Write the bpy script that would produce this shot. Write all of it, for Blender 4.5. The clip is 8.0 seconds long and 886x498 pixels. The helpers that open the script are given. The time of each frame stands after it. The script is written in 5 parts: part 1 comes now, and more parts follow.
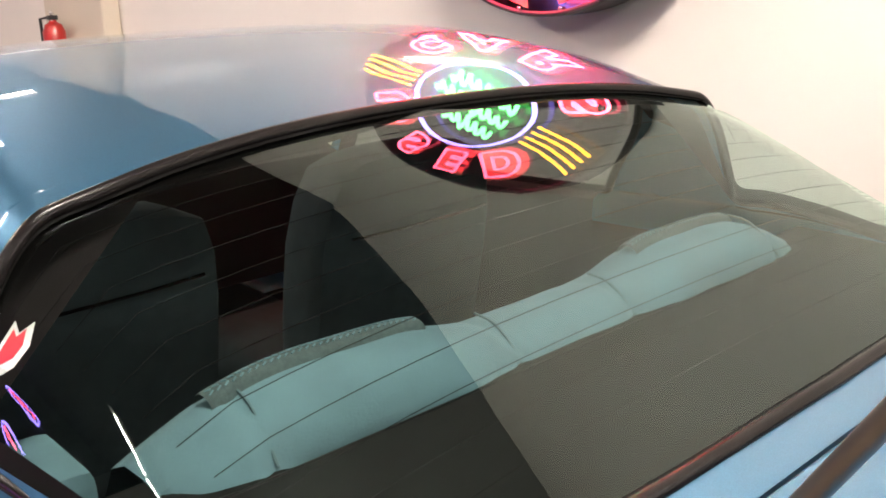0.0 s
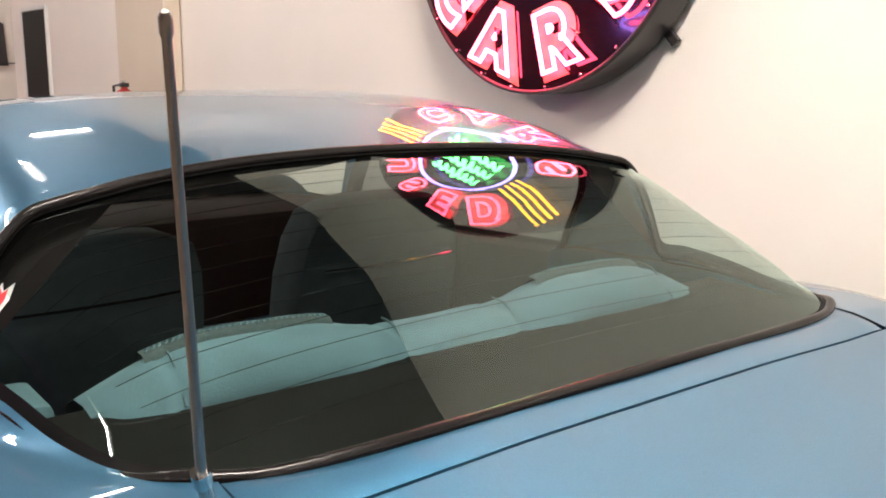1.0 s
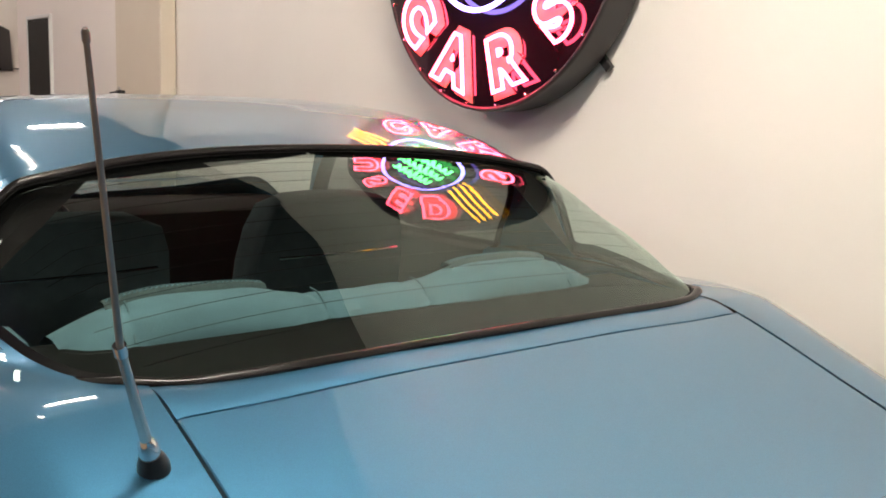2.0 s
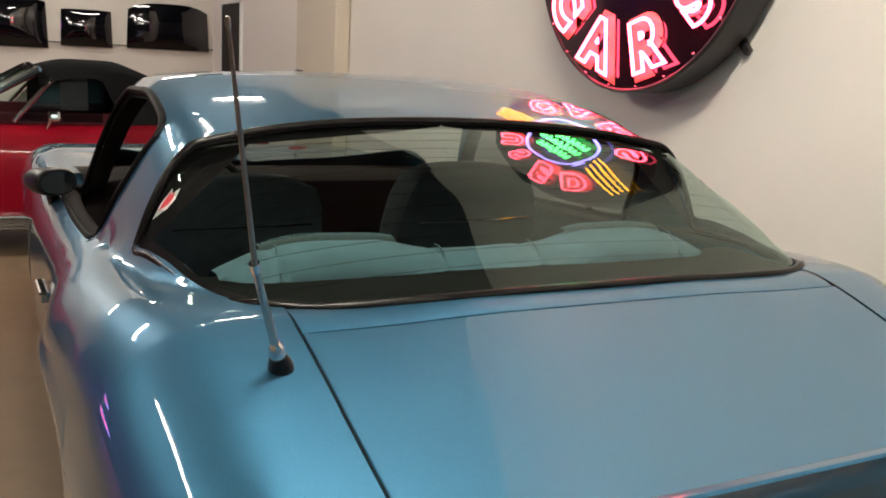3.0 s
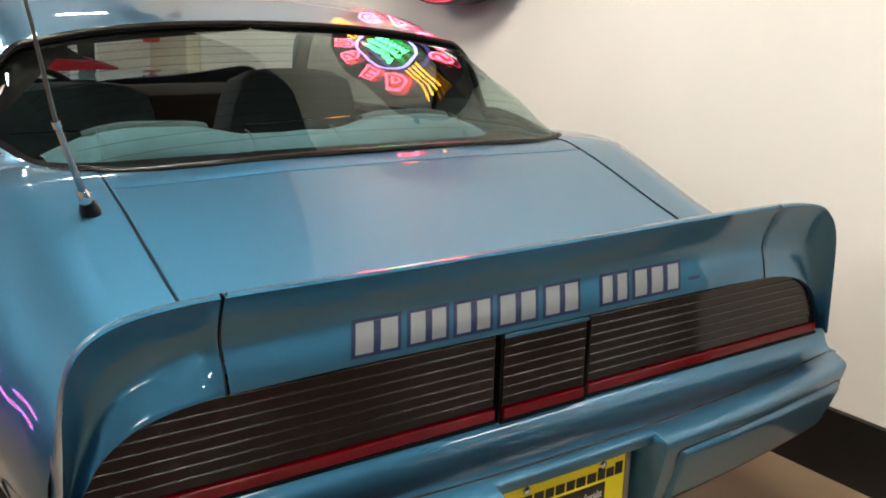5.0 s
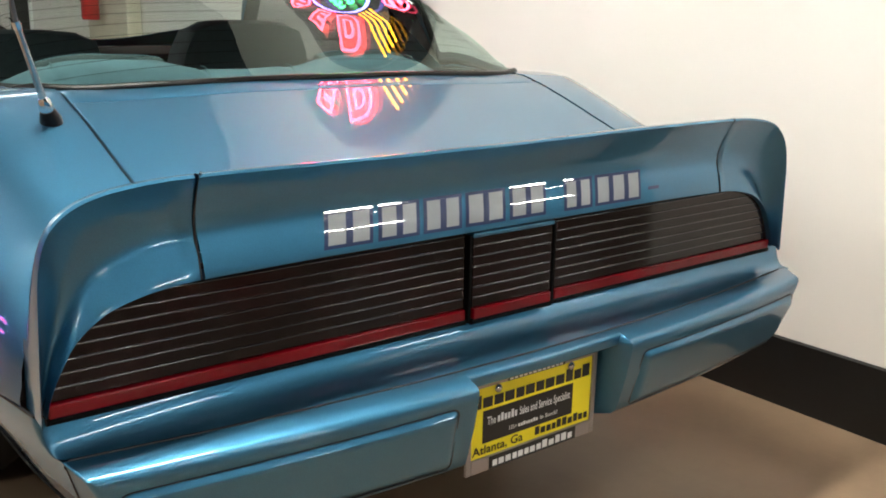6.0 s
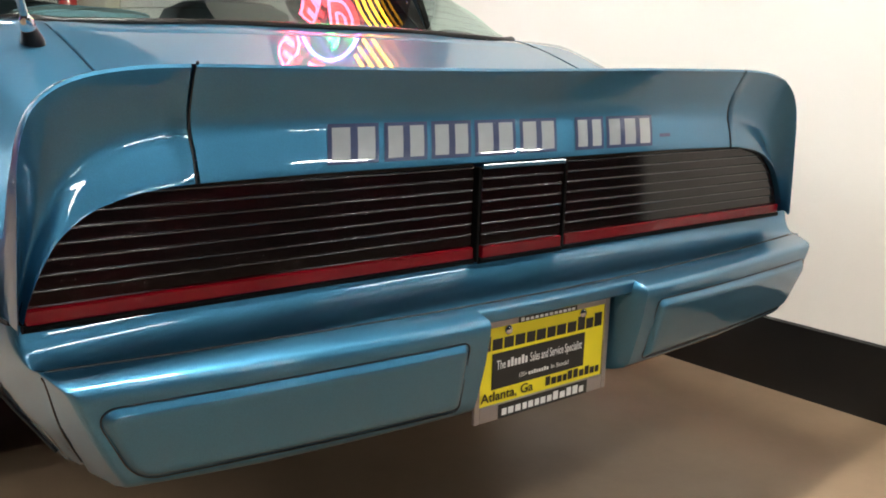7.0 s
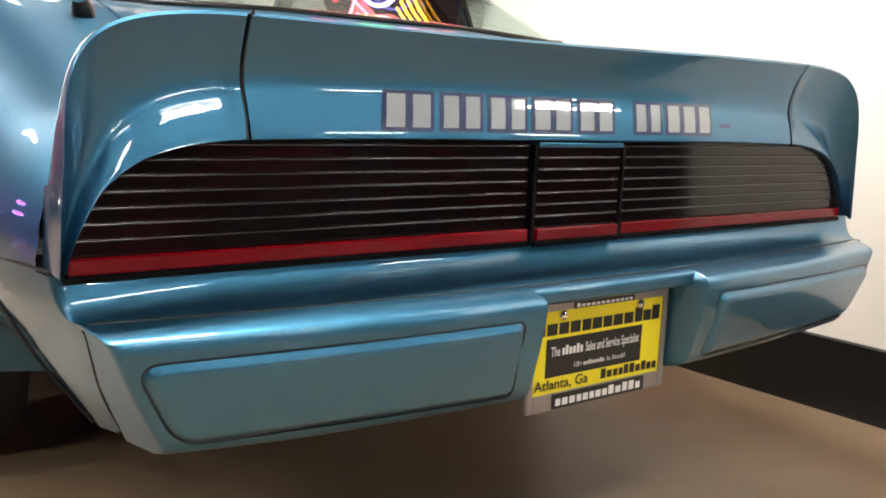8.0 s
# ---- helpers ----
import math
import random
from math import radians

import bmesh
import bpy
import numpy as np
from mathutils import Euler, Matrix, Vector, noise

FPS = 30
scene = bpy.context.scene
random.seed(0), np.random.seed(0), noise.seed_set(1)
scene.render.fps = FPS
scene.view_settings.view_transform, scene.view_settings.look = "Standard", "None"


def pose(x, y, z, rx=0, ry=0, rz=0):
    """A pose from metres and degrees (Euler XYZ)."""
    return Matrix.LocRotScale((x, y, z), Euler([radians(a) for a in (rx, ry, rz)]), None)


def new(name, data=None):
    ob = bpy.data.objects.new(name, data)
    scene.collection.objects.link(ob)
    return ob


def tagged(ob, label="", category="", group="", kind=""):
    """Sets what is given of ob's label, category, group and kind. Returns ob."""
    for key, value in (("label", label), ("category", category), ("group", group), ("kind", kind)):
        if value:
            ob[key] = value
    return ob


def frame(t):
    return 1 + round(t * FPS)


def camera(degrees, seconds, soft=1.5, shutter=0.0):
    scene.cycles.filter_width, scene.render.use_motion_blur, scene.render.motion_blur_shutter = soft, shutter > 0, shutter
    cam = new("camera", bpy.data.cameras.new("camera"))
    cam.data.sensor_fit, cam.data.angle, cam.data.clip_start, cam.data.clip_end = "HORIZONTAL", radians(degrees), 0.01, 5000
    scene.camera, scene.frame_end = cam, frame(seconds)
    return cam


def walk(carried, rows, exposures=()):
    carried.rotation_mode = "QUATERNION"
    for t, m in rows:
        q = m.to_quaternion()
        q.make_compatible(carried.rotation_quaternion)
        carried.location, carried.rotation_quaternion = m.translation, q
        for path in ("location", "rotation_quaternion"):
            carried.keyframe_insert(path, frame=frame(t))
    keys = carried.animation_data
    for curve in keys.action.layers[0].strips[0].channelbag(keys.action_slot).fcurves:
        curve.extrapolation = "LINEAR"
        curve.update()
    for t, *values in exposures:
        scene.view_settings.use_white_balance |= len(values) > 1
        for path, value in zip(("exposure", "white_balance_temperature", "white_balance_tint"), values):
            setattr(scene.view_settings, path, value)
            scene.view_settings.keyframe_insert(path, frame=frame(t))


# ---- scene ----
cam = camera(50.97, 8.0, soft=1.8)
PATH = [
    (0.0, pose(-0.9364, 0.2907, 1.4122, 73.921, 1.542, -42.740)),
    (0.5, pose(-0.9847, 0.1153, 1.4042, 76.657, 1.254, -42.084)),
    (1.0, pose(-0.9503, -0.0958, 1.3861, 79.023, -0.349, -37.996)),
    (1.2, pose(-0.9592, -0.1639, 1.3829, 79.736, -0.833, -37.808)),
    (2.3, pose(-1.0222, -0.4788, 1.3637, 80.565, -3.240, -36.720)),
    (2.5, pose(-1.0164, -0.4975, 1.3546, 79.800, -5.033, -31.238)),
    (3.0, pose(-1.0374, -0.6719, 1.3714, 78.822, -2.846, -27.023)),
    (3.5, pose(-1.0801, -0.8368, 1.3733, 79.539, -1.254, -32.762)),
    (4.0, pose(-1.0423, -0.9567, 1.3365, 78.608, -1.628, -33.381)),
    (4.5, pose(-1.0149, -1.0776, 1.3135, 76.574, -1.743, -31.982)),
    (4.7, pose(-1.0205, -1.0910, 1.3154, 75.656, -1.836, -32.619)),
    (5.8, pose(-1.1027, -1.1306, 1.1810, 75.486, -0.931, -37.768)),
    (6.0, pose(-1.1061, -1.1296, 1.1420, 75.333, -1.142, -37.923)),
    (6.5, pose(-1.1138, -1.0890, 1.0292, 76.527, -1.437, -38.870)),
    (7.0, pose(-1.1123, -1.0585, 0.9388, 78.035, -1.742, -39.386)),
    (7.5, pose(-1.1101, -1.0317, 0.8663, 79.887, -1.967, -38.820)),
    (8.0, pose(-1.1130, -1.0085, 0.8217, 80.863, -2.406, -37.381)),
]
LIGHT_METER = [(0.0, 0.46, 6650, 18), (1.2, 0.27, 6600, 16), (2.3, -0.24, 6750, 12), (2.5, -0.40, 6800, 12), (3.0, -0.32, 6700, 10), (3.5, -0.27, 6650, 9), (4.7, -0.02, 6400, 9), (6.0, 0.31, 6120, 8), (6.5, 0.29, 5950, 8), (7.0, 0.40, 6050, 8), (8.0, 0.70, 6250, 10)]
walk(cam, PATH, LIGHT_METER)

# ---- light ----
world = bpy.data.worlds.new("world")
scene.world = world
world.use_nodes = True
world.node_tree.nodes["Background"].inputs[0].default_value = (0.9, 0.95, 1.0, 1)
world.node_tree.nodes["Background"].inputs[1].default_value = 0.02
TUBE_POWER = 410.0
NEON = 32.0
CEIL = 3.58


# ---- materials ----
def material(name, color, rough=0.5, metal=0.0, coat=0.0, noise_scale=0.0, noise_amount=0.0, bump=0.0, bump_scale=200.0, spec=0.5,
             rough_var=0.0, stain_scale=1.5, stain=0.0, stain_color=None):
    m = bpy.data.materials.new(name)
    m.use_nodes = True
    nt = m.node_tree
    b = nt.nodes["Principled BSDF"]
    b.inputs["Base Color"].default_value = (*color, 1)
    b.inputs["Roughness"].default_value = rough
    b.inputs["Metallic"].default_value = metal
    b.inputs["Coat Weight"].default_value = coat
    b.inputs["Coat Roughness"].default_value = 0.02
    b.inputs["Specular IOR Level"].default_value = spec
    co = nt.nodes.new("ShaderNodeTexCoord")
    out = None
    if noise_amount:
        n = nt.nodes.new("ShaderNodeTexNoise")
        n.inputs["Scale"].default_value = noise_scale
        n.inputs["Detail"].default_value = 6
        nt.links.new(co.outputs["Object"], n.inputs["Vector"])
        mx = nt.nodes.new("ShaderNodeMix")
        mx.data_type = "RGBA"
        lo = tuple(c * (1 - noise_amount) for c in color)
        hi = tuple(min(1, c * (1 + noise_amount)) for c in color)
        mx.inputs[6].default_value, mx.inputs[7].default_value = (*lo, 1), (*hi, 1)
        nt.links.new(n.outputs["Fac"], mx.inputs[0])
        out = mx.outputs[2]
        if rough_var:
            mr = nt.nodes.new("ShaderNodeMapRange")
            mr.inputs[3].default_value, mr.inputs[4].default_value = max(0, rough - rough_var), min(1, rough + rough_var)
            nt.links.new(n.outputs["Fac"], mr.inputs[0])
            nt.links.new(mr.outputs[0], b.inputs["Roughness"])
    if stain:
        n2 = nt.nodes.new("ShaderNodeTexNoise")
        n2.inputs["Scale"].default_value = stain_scale
        n2.inputs["Detail"].default_value = 9
        n2.inputs["Roughness"].default_value = 0.65
        nt.links.new(co.outputs["Object"], n2.inputs["Vector"])
        ramp = nt.nodes.new("ShaderNodeMapRange")
        ramp.inputs[1].default_value, ramp.inputs[2].default_value = 0.45, 0.7
        ramp.inputs[3].default_value, ramp.inputs[4].default_value = 0.0, stain
        nt.links.new(n2.outputs["Fac"], ramp.inputs[0])
        mx2 = nt.nodes.new("ShaderNodeMix")
        mx2.data_type = "RGBA"
        mx2.inputs[6].default_value = (*color, 1)
        mx2.inputs[7].default_value = (*(stain_color or tuple(c * 0.6 for c in color)), 1)
        nt.links.new(ramp.outputs[0], mx2.inputs[0])
        if out is not None:
            nt.links.new(out, mx2.inputs[6])
        out = mx2.outputs[2]
    if out is not None:
        nt.links.new(out, b.inputs["Base Color"])
    if bump:
        n3 = nt.nodes.new("ShaderNodeTexNoise")
        n3.inputs["Scale"].default_value = bump_scale
        n3.inputs["Detail"].default_value = 4
        nt.links.new(co.outputs["Object"], n3.inputs["Vector"])
        bp = nt.nodes.new("ShaderNodeBump")
        bp.inputs["Strength"].default_value = bump
        bp.inputs["Distance"].default_value = 0.002
        nt.links.new(n3.outputs["Fac"], bp.inputs["Height"])
        nt.links.new(bp.outputs[0], b.inputs["Normal"])
    return m


def glow(name, color, strength):
    m = bpy.data.materials.new(name)
    m.use_nodes = True
    b = m.node_tree.nodes["Principled BSDF"]
    b.inputs["Base Color"].default_value = (*[min(1, c) for c in color], 1)
    b.inputs["Emission Color"].default_value = (*color, 1)
    b.inputs["Emission Strength"].default_value = strength
    return m


def pane(name, tint, gloss=1.0, ior=1.52):
    """Thin tinted glass: clear through, with a mirror coat by Fresnel."""
    m = bpy.data.materials.new(name)
    m.use_nodes = True
    nt = m.node_tree
    nt.nodes.remove(nt.nodes["Principled BSDF"])
    t = nt.nodes.new("ShaderNodeBsdfTransparent")
    t.inputs[0].default_value = (*tint, 1)
    g = nt.nodes.new("ShaderNodeBsdfGlossy")
    g.inputs["Roughness"].default_value = 0.0
    g.inputs["Color"].default_value = (gloss * 0.84, gloss, gloss * 0.92, 1)
    f = nt.nodes.new("ShaderNodeLayerWeight")
    f.inputs["Blend"].default_value = 0.5
    p = nt.nodes.new("ShaderNodeMath")
    p.operation = "POWER"
    p.inputs[1].default_value = 5.0
    r = nt.nodes.new("ShaderNodeMapRange")
    r.inputs["To Min"].default_value = 1.5 * ((ior - 1) / (ior + 1)) ** 2
    r.inputs["To Max"].default_value = 1.0
    nt.links.new(f.outputs["Facing"], p.inputs[0])
    nt.links.new(p.outputs[0], r.inputs["Value"])
    mix = nt.nodes.new("ShaderNodeMixShader")
    nt.links.new(r.outputs[0], mix.inputs[0])
    nt.links.new(t.outputs[0], mix.inputs[1])
    nt.links.new(g.outputs[0], mix.inputs[2])
    nt.links.new(mix.outputs[0], nt.nodes["Material Output"].inputs[0])
    return m


PAINT = material("blue_metallic_paint", (0.046, 0.165, 0.280), 0.44, 0.90, 1.0, 700, 0.22, spec=0.25)
SHADOW_BLACK = material("gap_shadow_black", (0.006, 0.007, 0.008), 0.7)
RUBBER = material("black_rubber", (0.012, 0.012, 0.013), 0.5, bump=0.2, bump_scale=300)
SEAL = material("window_seal_black", (0.004, 0.004, 0.004), 0.5, spec=0.06)
MOULD = material("gloss_black_moulding", (0.005, 0.0042, 0.0042), 0.26, 0.0, 0.0, spec=0.17)
CHROME = material("chrome", (0.72, 0.73, 0.74), 0.08, 1.0)
MAST = material("brushed_mast_steel", (0.46, 0.45, 0.44), 0.24, 1.0, noise_scale=60, noise_amount=0.15)
STEEL = material("antenna_steel", (0.20, 0.19, 0.185), 0.38, 1.0, noise_scale=40, noise_amount=0.15)
GLASS = pane("tinted_rear_glass", (0.68, 0.76, 0.73))
GLASS_SIDE = pane("tinted_side_glass", (0.82, 0.89, 0.86))
GLASS_SMOKED = pane("smoked_side_glass", (0.30, 0.32, 0.31))
GLASS_SHADE = pane("cabin_shade_glass", (0.22, 0.22, 0.22), 0.15)
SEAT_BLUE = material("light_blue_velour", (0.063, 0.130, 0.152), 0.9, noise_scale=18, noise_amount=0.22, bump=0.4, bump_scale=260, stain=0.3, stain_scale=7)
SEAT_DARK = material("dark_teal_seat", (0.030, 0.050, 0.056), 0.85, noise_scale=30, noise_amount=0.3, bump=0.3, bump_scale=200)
SHELF = material("dark_parcel_shelf_carpet", (0.006, 0.007, 0.0065), 0.95, noise_scale=25, noise_amount=0.3, bump=0.1, bump_scale=300, spec=0.1)
TRIM_DARK = material("dark_interior_trim", (0.009, 0.0068, 0.0068), 0.8, spec=0.15, noise_scale=12, noise_amount=0.3)
BRAID = material("grey_green_braid", (0.030, 0.052, 0.052), 0.9, noise_scale=160, noise_amount=0.5, bump=0.6, bump_scale=420)
STITCH = material("dark_stitching", (0.05, 0.10, 0.11), 0.9)
LENS = material("smoked_lens", (0.006, 0.0038, 0.0038), 0.09, noise_scale=9, noise_amount=0.4, spec=0.32, stain=0.8, stain_scale=5, stain_color=(0.014, 0.001, 0.002))
LENS_BEAD = material("smoked_lens_bead", (0.008, 0.005, 0.005), 0.16, spec=0.9)
LENS_RED = material("red_lens", (0.16, 0.001, 0.006), 0.12, spec=0.3, noise_scale=7, noise_amount=0.45)
DECAL_SILVER = material("silver_decal", (0.36, 0.39, 0.42), 0.3, 0.15, 1.0, noise_scale=60, noise_amount=0.08)
DECAL_BLUE = material("navy_decal", (0.006, 0.022, 0.10), 0.3, coat=1.0)
PLATE_YELLOW = material("plate_yellow", (0.88, 0.75, 0.015), 0.42, noise_scale=20, noise_amount=0.06)
PLATE_BLACK = material("plate_black", (0.008, 0.008, 0.008), 0.4)
PLATE_WHITE = material("plate_white", (0.8, 0.8, 0.8), 0.4)
RED_VINYL = material("dark_red_vinyl", (0.045, 0.003, 0.006), 0.6, spec=0.2)
CARD_GREY = material("grey_price_card", (0.085, 0.085, 0.088), 0.6)
FRAME_GREY = material("plate_frame_grey", (0.30, 0.27, 0.27), 0.3, 0.6)
WALL_PAINT = material("warm_white_wall_paint", (0.86, 0.80, 0.74), 0.40, noise_scale=2.2, noise_amount=0.03, bump=0.06, bump_scale=120, stain=0.08, stain_scale=0.9)
DARK_WALL = material("dark_grey_wall_paint", (0.025, 0.025, 0.027), 0.7, noise_scale=2, noise_amount=0.1)
COLUMN_PAINT = material("cream_column_paint", (0.66, 0.58, 0.47), 0.6, noise_scale=3, noise_amount=0.05)
CEIL_MAT = material("dark_ceiling_deck", (0.014, 0.014, 0.014), 0.85, noise_scale=3, noise_amount=0.3)
FLOOR_MAT = material("tan_sealed_concrete", (0.26, 0.178, 0.112), 0.42, noise_scale=5, noise_amount=0.10, bump=0.12, bump_scale=60, rough_var=0.10, stain=0.5, stain_scale=2.6)
BASE_BLACK = material("black_baseboard_paint", (0.006, 0.006, 0.006), 0.35, noise_scale=8, noise_amount=0.3, bump=0.1)
RED_PAINT = material("red_car_paint", (0.21, 0.0012, 0.010), 0.5, 0.0, 0.12, spec=0.08, noise_scale=3, noise_amount=0.1)
SOFT_TOP = material("black_soft_top", (0.006, 0.006, 0.007), 0.95, spec=0.1, bump=0.3, bump_scale=400)
HOOD_BLACK = material("gloss_black_hood_paint", (0.004, 0.004, 0.006), 0.06, 0.0, 1.0)
MIRROR_BLACK = material("black_mirror_shell_paint", (0.005, 0.005, 0.006), 0.35, spec=0.3)
DARK_METAL = material("sign_housing_black", (0.030, 0.027, 0.028), 0.35, 0.2)
SIGN_FACE = material("sign_face_gloss_black", (0.010, 0.004, 0.006), 0.08, 0.0, 0.5)
SIGN_RED = material("sign_red_enamel", (0.75, 0.05, 0.06), 0.35)
SIGN_SALMON = material("sign_salmon_enamel", (0.85, 0.20, 0.16), 0.4, noise_scale=6, noise_amount=0.15)
NEON_PINK = glow("neon_pink", (1.0, 0.065, 0.13), NEON)
NEON_BLUE = glow("neon_blue", (0.30, 0.22, 1.0), NEON * 0.5)
NEON_GREEN = glow("neon_green", (0.10, 1.0, 0.22), NEON * 0.5)
NEON_YELLOW = glow("neon_yellow", (1.0, 0.38, 0.02), NEON * 0.45)
# reduced tube strengths, set per row to balance the light on the car
TUBE_DIM = glow("dim_fluorescent_tube_glow", (1.0, 0.94, 0.84), TUBE_POWER * 0.34)
TUBE_FAR = glow("far_fluorescent_tube_glow", (1.0, 0.95, 0.86), TUBE_POWER * 0.30)
TUBE_WEAK = glow("weak_fluorescent_tube_glow", (1.0, 0.95, 0.86), TUBE_POWER * 0.15)
TUBE_GLOW = glow("fluorescent_tube_glow", (1.0, 0.94, 0.82), TUBE_POWER)
FIXTURE_WHITE = material("fixture_white_enamel", (0.75, 0.75, 0.73), 0.4)
EXT_RED = material("extinguisher_red", (0.5, 0.02, 0.015), 0.3, 0, 0.5)
DOOR_DARK = material("dark_brown_door", (0.008, 0.006, 0.005), 0.7, spec=0.2, noise_scale=6, noise_amount=0.3)
TYRE = material("tyre_rubber", (0.013, 0.013, 0.013), 0.75, bump=0.3, bump_scale=80)


# ---- helpers of this scene ----
def mesh_ob(name, verts, faces, mat, parent=None, smooth=True, label=""):
    me = bpy.data.meshes.new(name)
    me.from_pydata([tuple(v) for v in verts], [], faces)
    me.validate()
    if smooth:
        me.polygons.foreach_set("use_smooth", [True] * len(me.polygons))
    me.materials.append(mat)
    ob = new(name, me)
    ob.parent = parent
    if label:
        tagged(ob, label)
    return ob


def part(name, bm, mat, parent=None, label="", smooth=False):
    me = bpy.data.meshes.new(name)
    bmesh.ops.recalc_face_normals(bm, faces=bm.faces)
    bm.to_mesh(me)
    bm.free()
    me.materials.append(mat)
    if smooth:
        me.polygons.foreach_set("use_smooth", [True] * len(me.polygons))
        me.set_sharp_from_angle(angle=radians(38))
    ob = new(name, me)
    ob.parent = parent
    if label:
        tagged(ob, label)
    return ob


def box(x0, y0, z0, x1, y1, z1, bevel=0.0, segs=2):
    bm = bmesh.new()
    bmesh.ops.create_cube(bm, size=1)
    bmesh.ops.scale(bm, vec=(abs(x1 - x0), abs(y1 - y0), abs(z1 - z0)), verts=bm.verts)
    bmesh.ops.translate(bm, vec=((x0 + x1) / 2, (y0 + y1) / 2, (z0 + z1) / 2), verts=bm.verts)
    if bevel:
        bmesh.ops.bevel(bm, geom=list(bm.edges), offset=bevel, segments=segs, affect="EDGES", profile=0.5)
    return bm


def grid(name, rows, mat, parent=None, label="", closed=False, smooth=True, thickness=0.0):
    """One sheet from rows of points; with a thickness it becomes a solid."""
    n, k = len(rows), len(rows[0])
    verts = [p for r in rows for p in r]
    faces = []
    for i in range(n - 1):
        for j in range(k if closed else k - 1):
            a, b = i * k + j, i * k + (j + 1) % k
            faces.append((a, b, b + k, a + k))
    bm = bmesh.new()
    vs = [bm.verts.new(v) for v in verts]
    for f in faces:
        try:
            bm.faces.new([vs[q] for q in f])
        except ValueError:
            pass
    bmesh.ops.remove_doubles(bm, verts=bm.verts, dist=1e-5)
    bmesh.ops.dissolve_degenerate(bm, edges=bm.edges, dist=1e-6)
    if thickness:
        bmesh.ops.recalc_face_normals(bm, faces=bm.faces)
        bmesh.ops.solidify(bm, geom=list(bm.faces), thickness=thickness)
    return part(name, bm, mat, parent, label, smooth)


def tube_mesh(bm, pts, r, sides=8, closed=False):
    """A round bar along points, added to bm."""
    pts = [Vector(p) for p in pts]
    n = len(pts)
    rings = []
    up = Vector((0.13, 0.31, 0.94))
    for i, p in enumerate(pts):
        a = pts[(i - 1) % n] if closed else pts[max(i - 1, 0)]
        b = pts[(i + 1) % n] if closed else pts[min(i + 1, n - 1)]
        d = (b - a).normalized()
        u = d.cross(up)
        if u.length < 0.05:
            u = d.cross(Vector((1, 0, 0)))
        u.normalize()
        w = d.cross(u)
        rr = r[i] if isinstance(r, (list, tuple)) else r
        rings.append([bm.verts.new(p + rr * (math.cos(q) * u + math.sin(q) * w)) for q in [2 * math.pi * s / sides for s in range(sides)]])
    for i in range(n if closed else n - 1):
        A, B = rings[i], rings[(i + 1) % n]
        for s in range(sides):
            bm.faces.new((A[s], A[(s + 1) % sides], B[(s + 1) % sides], B[s]))
    if not closed:
        bm.faces.new(rings[0][::-1])
        bm.faces.new(rings[-1])
    return bm


def tube(name, pts, r, mat, parent=None, label="", sides=8, closed=False):
    return part(name, tube_mesh(bmesh.new(), pts, r, sides, closed), mat, parent, label, True)


def thing(name, label, category, group="", at=(0, 0, 0)):
    e = new(name)
    e.location = at
    e.empty_display_size = 0.1
    return tagged(e, label, category, group)


def curve(xs, ys):
    """A smooth function through knots (monotone cubic)."""
    xs, ys = np.array(xs, float), np.array(ys, float)
    d = np.diff(ys) / np.diff(xs)
    m = np.zeros(len(xs))
    m[0], m[-1] = d[0], d[-1]
    for i in range(1, len(xs) - 1):
        if d[i - 1] * d[i] > 0:
            w1, w2 = 2 * (xs[i + 1] - xs[i]) + xs[i] - xs[i - 1], xs[i + 1] - xs[i] + 2 * (xs[i] - xs[i - 1])
            m[i] = (w1 + w2) / (w1 / d[i - 1] + w2 / d[i])

    def f(x):
        x = min(max(x, xs[0]), xs[-1])
        i = min(int(np.searchsorted(xs, x, "right")) - 1, len(xs) - 2)
        h = xs[i + 1] - xs[i]
        t = (x - xs[i]) / h
        return float((2 * t**3 - 3 * t * t + 1) * ys[i] + (t**3 - 2 * t * t + t) * h * m[i] + (-2 * t**3 + 3 * t * t) * ys[i + 1] + (t**3 - t * t) * h * m[i + 1])

    return f


def smooth_path(pts, n):
    """Catmull-Rom through points of any dimension, n samples."""
    P = [np.array(p, float) for p in pts]
    P = [2 * P[0] - P[1]] + P + [2 * P[-1] - P[-2]]
    out = []
    for i in range(n):
        s = i / (n - 1) * (len(P) - 3)
        k = min(int(s), len(P) - 4)
        t = s - k
        a, b, c, d = P[k:k + 4]
        out.append(0.5 * (2 * b + (c - a) * t + (2 * a - 5 * b + 4 * c - d) * t * t + (3 * b - a - 3 * c + d) * t**3))
    return out


# ---- setting ----
def wall_x(y):
    return 1.312 - 0.012 * y


Y0, YE, Y1, YF = -14.0, -0.72, 8.75, 12.0
XL, XR, XE = -9.0, 2.6, 11.0


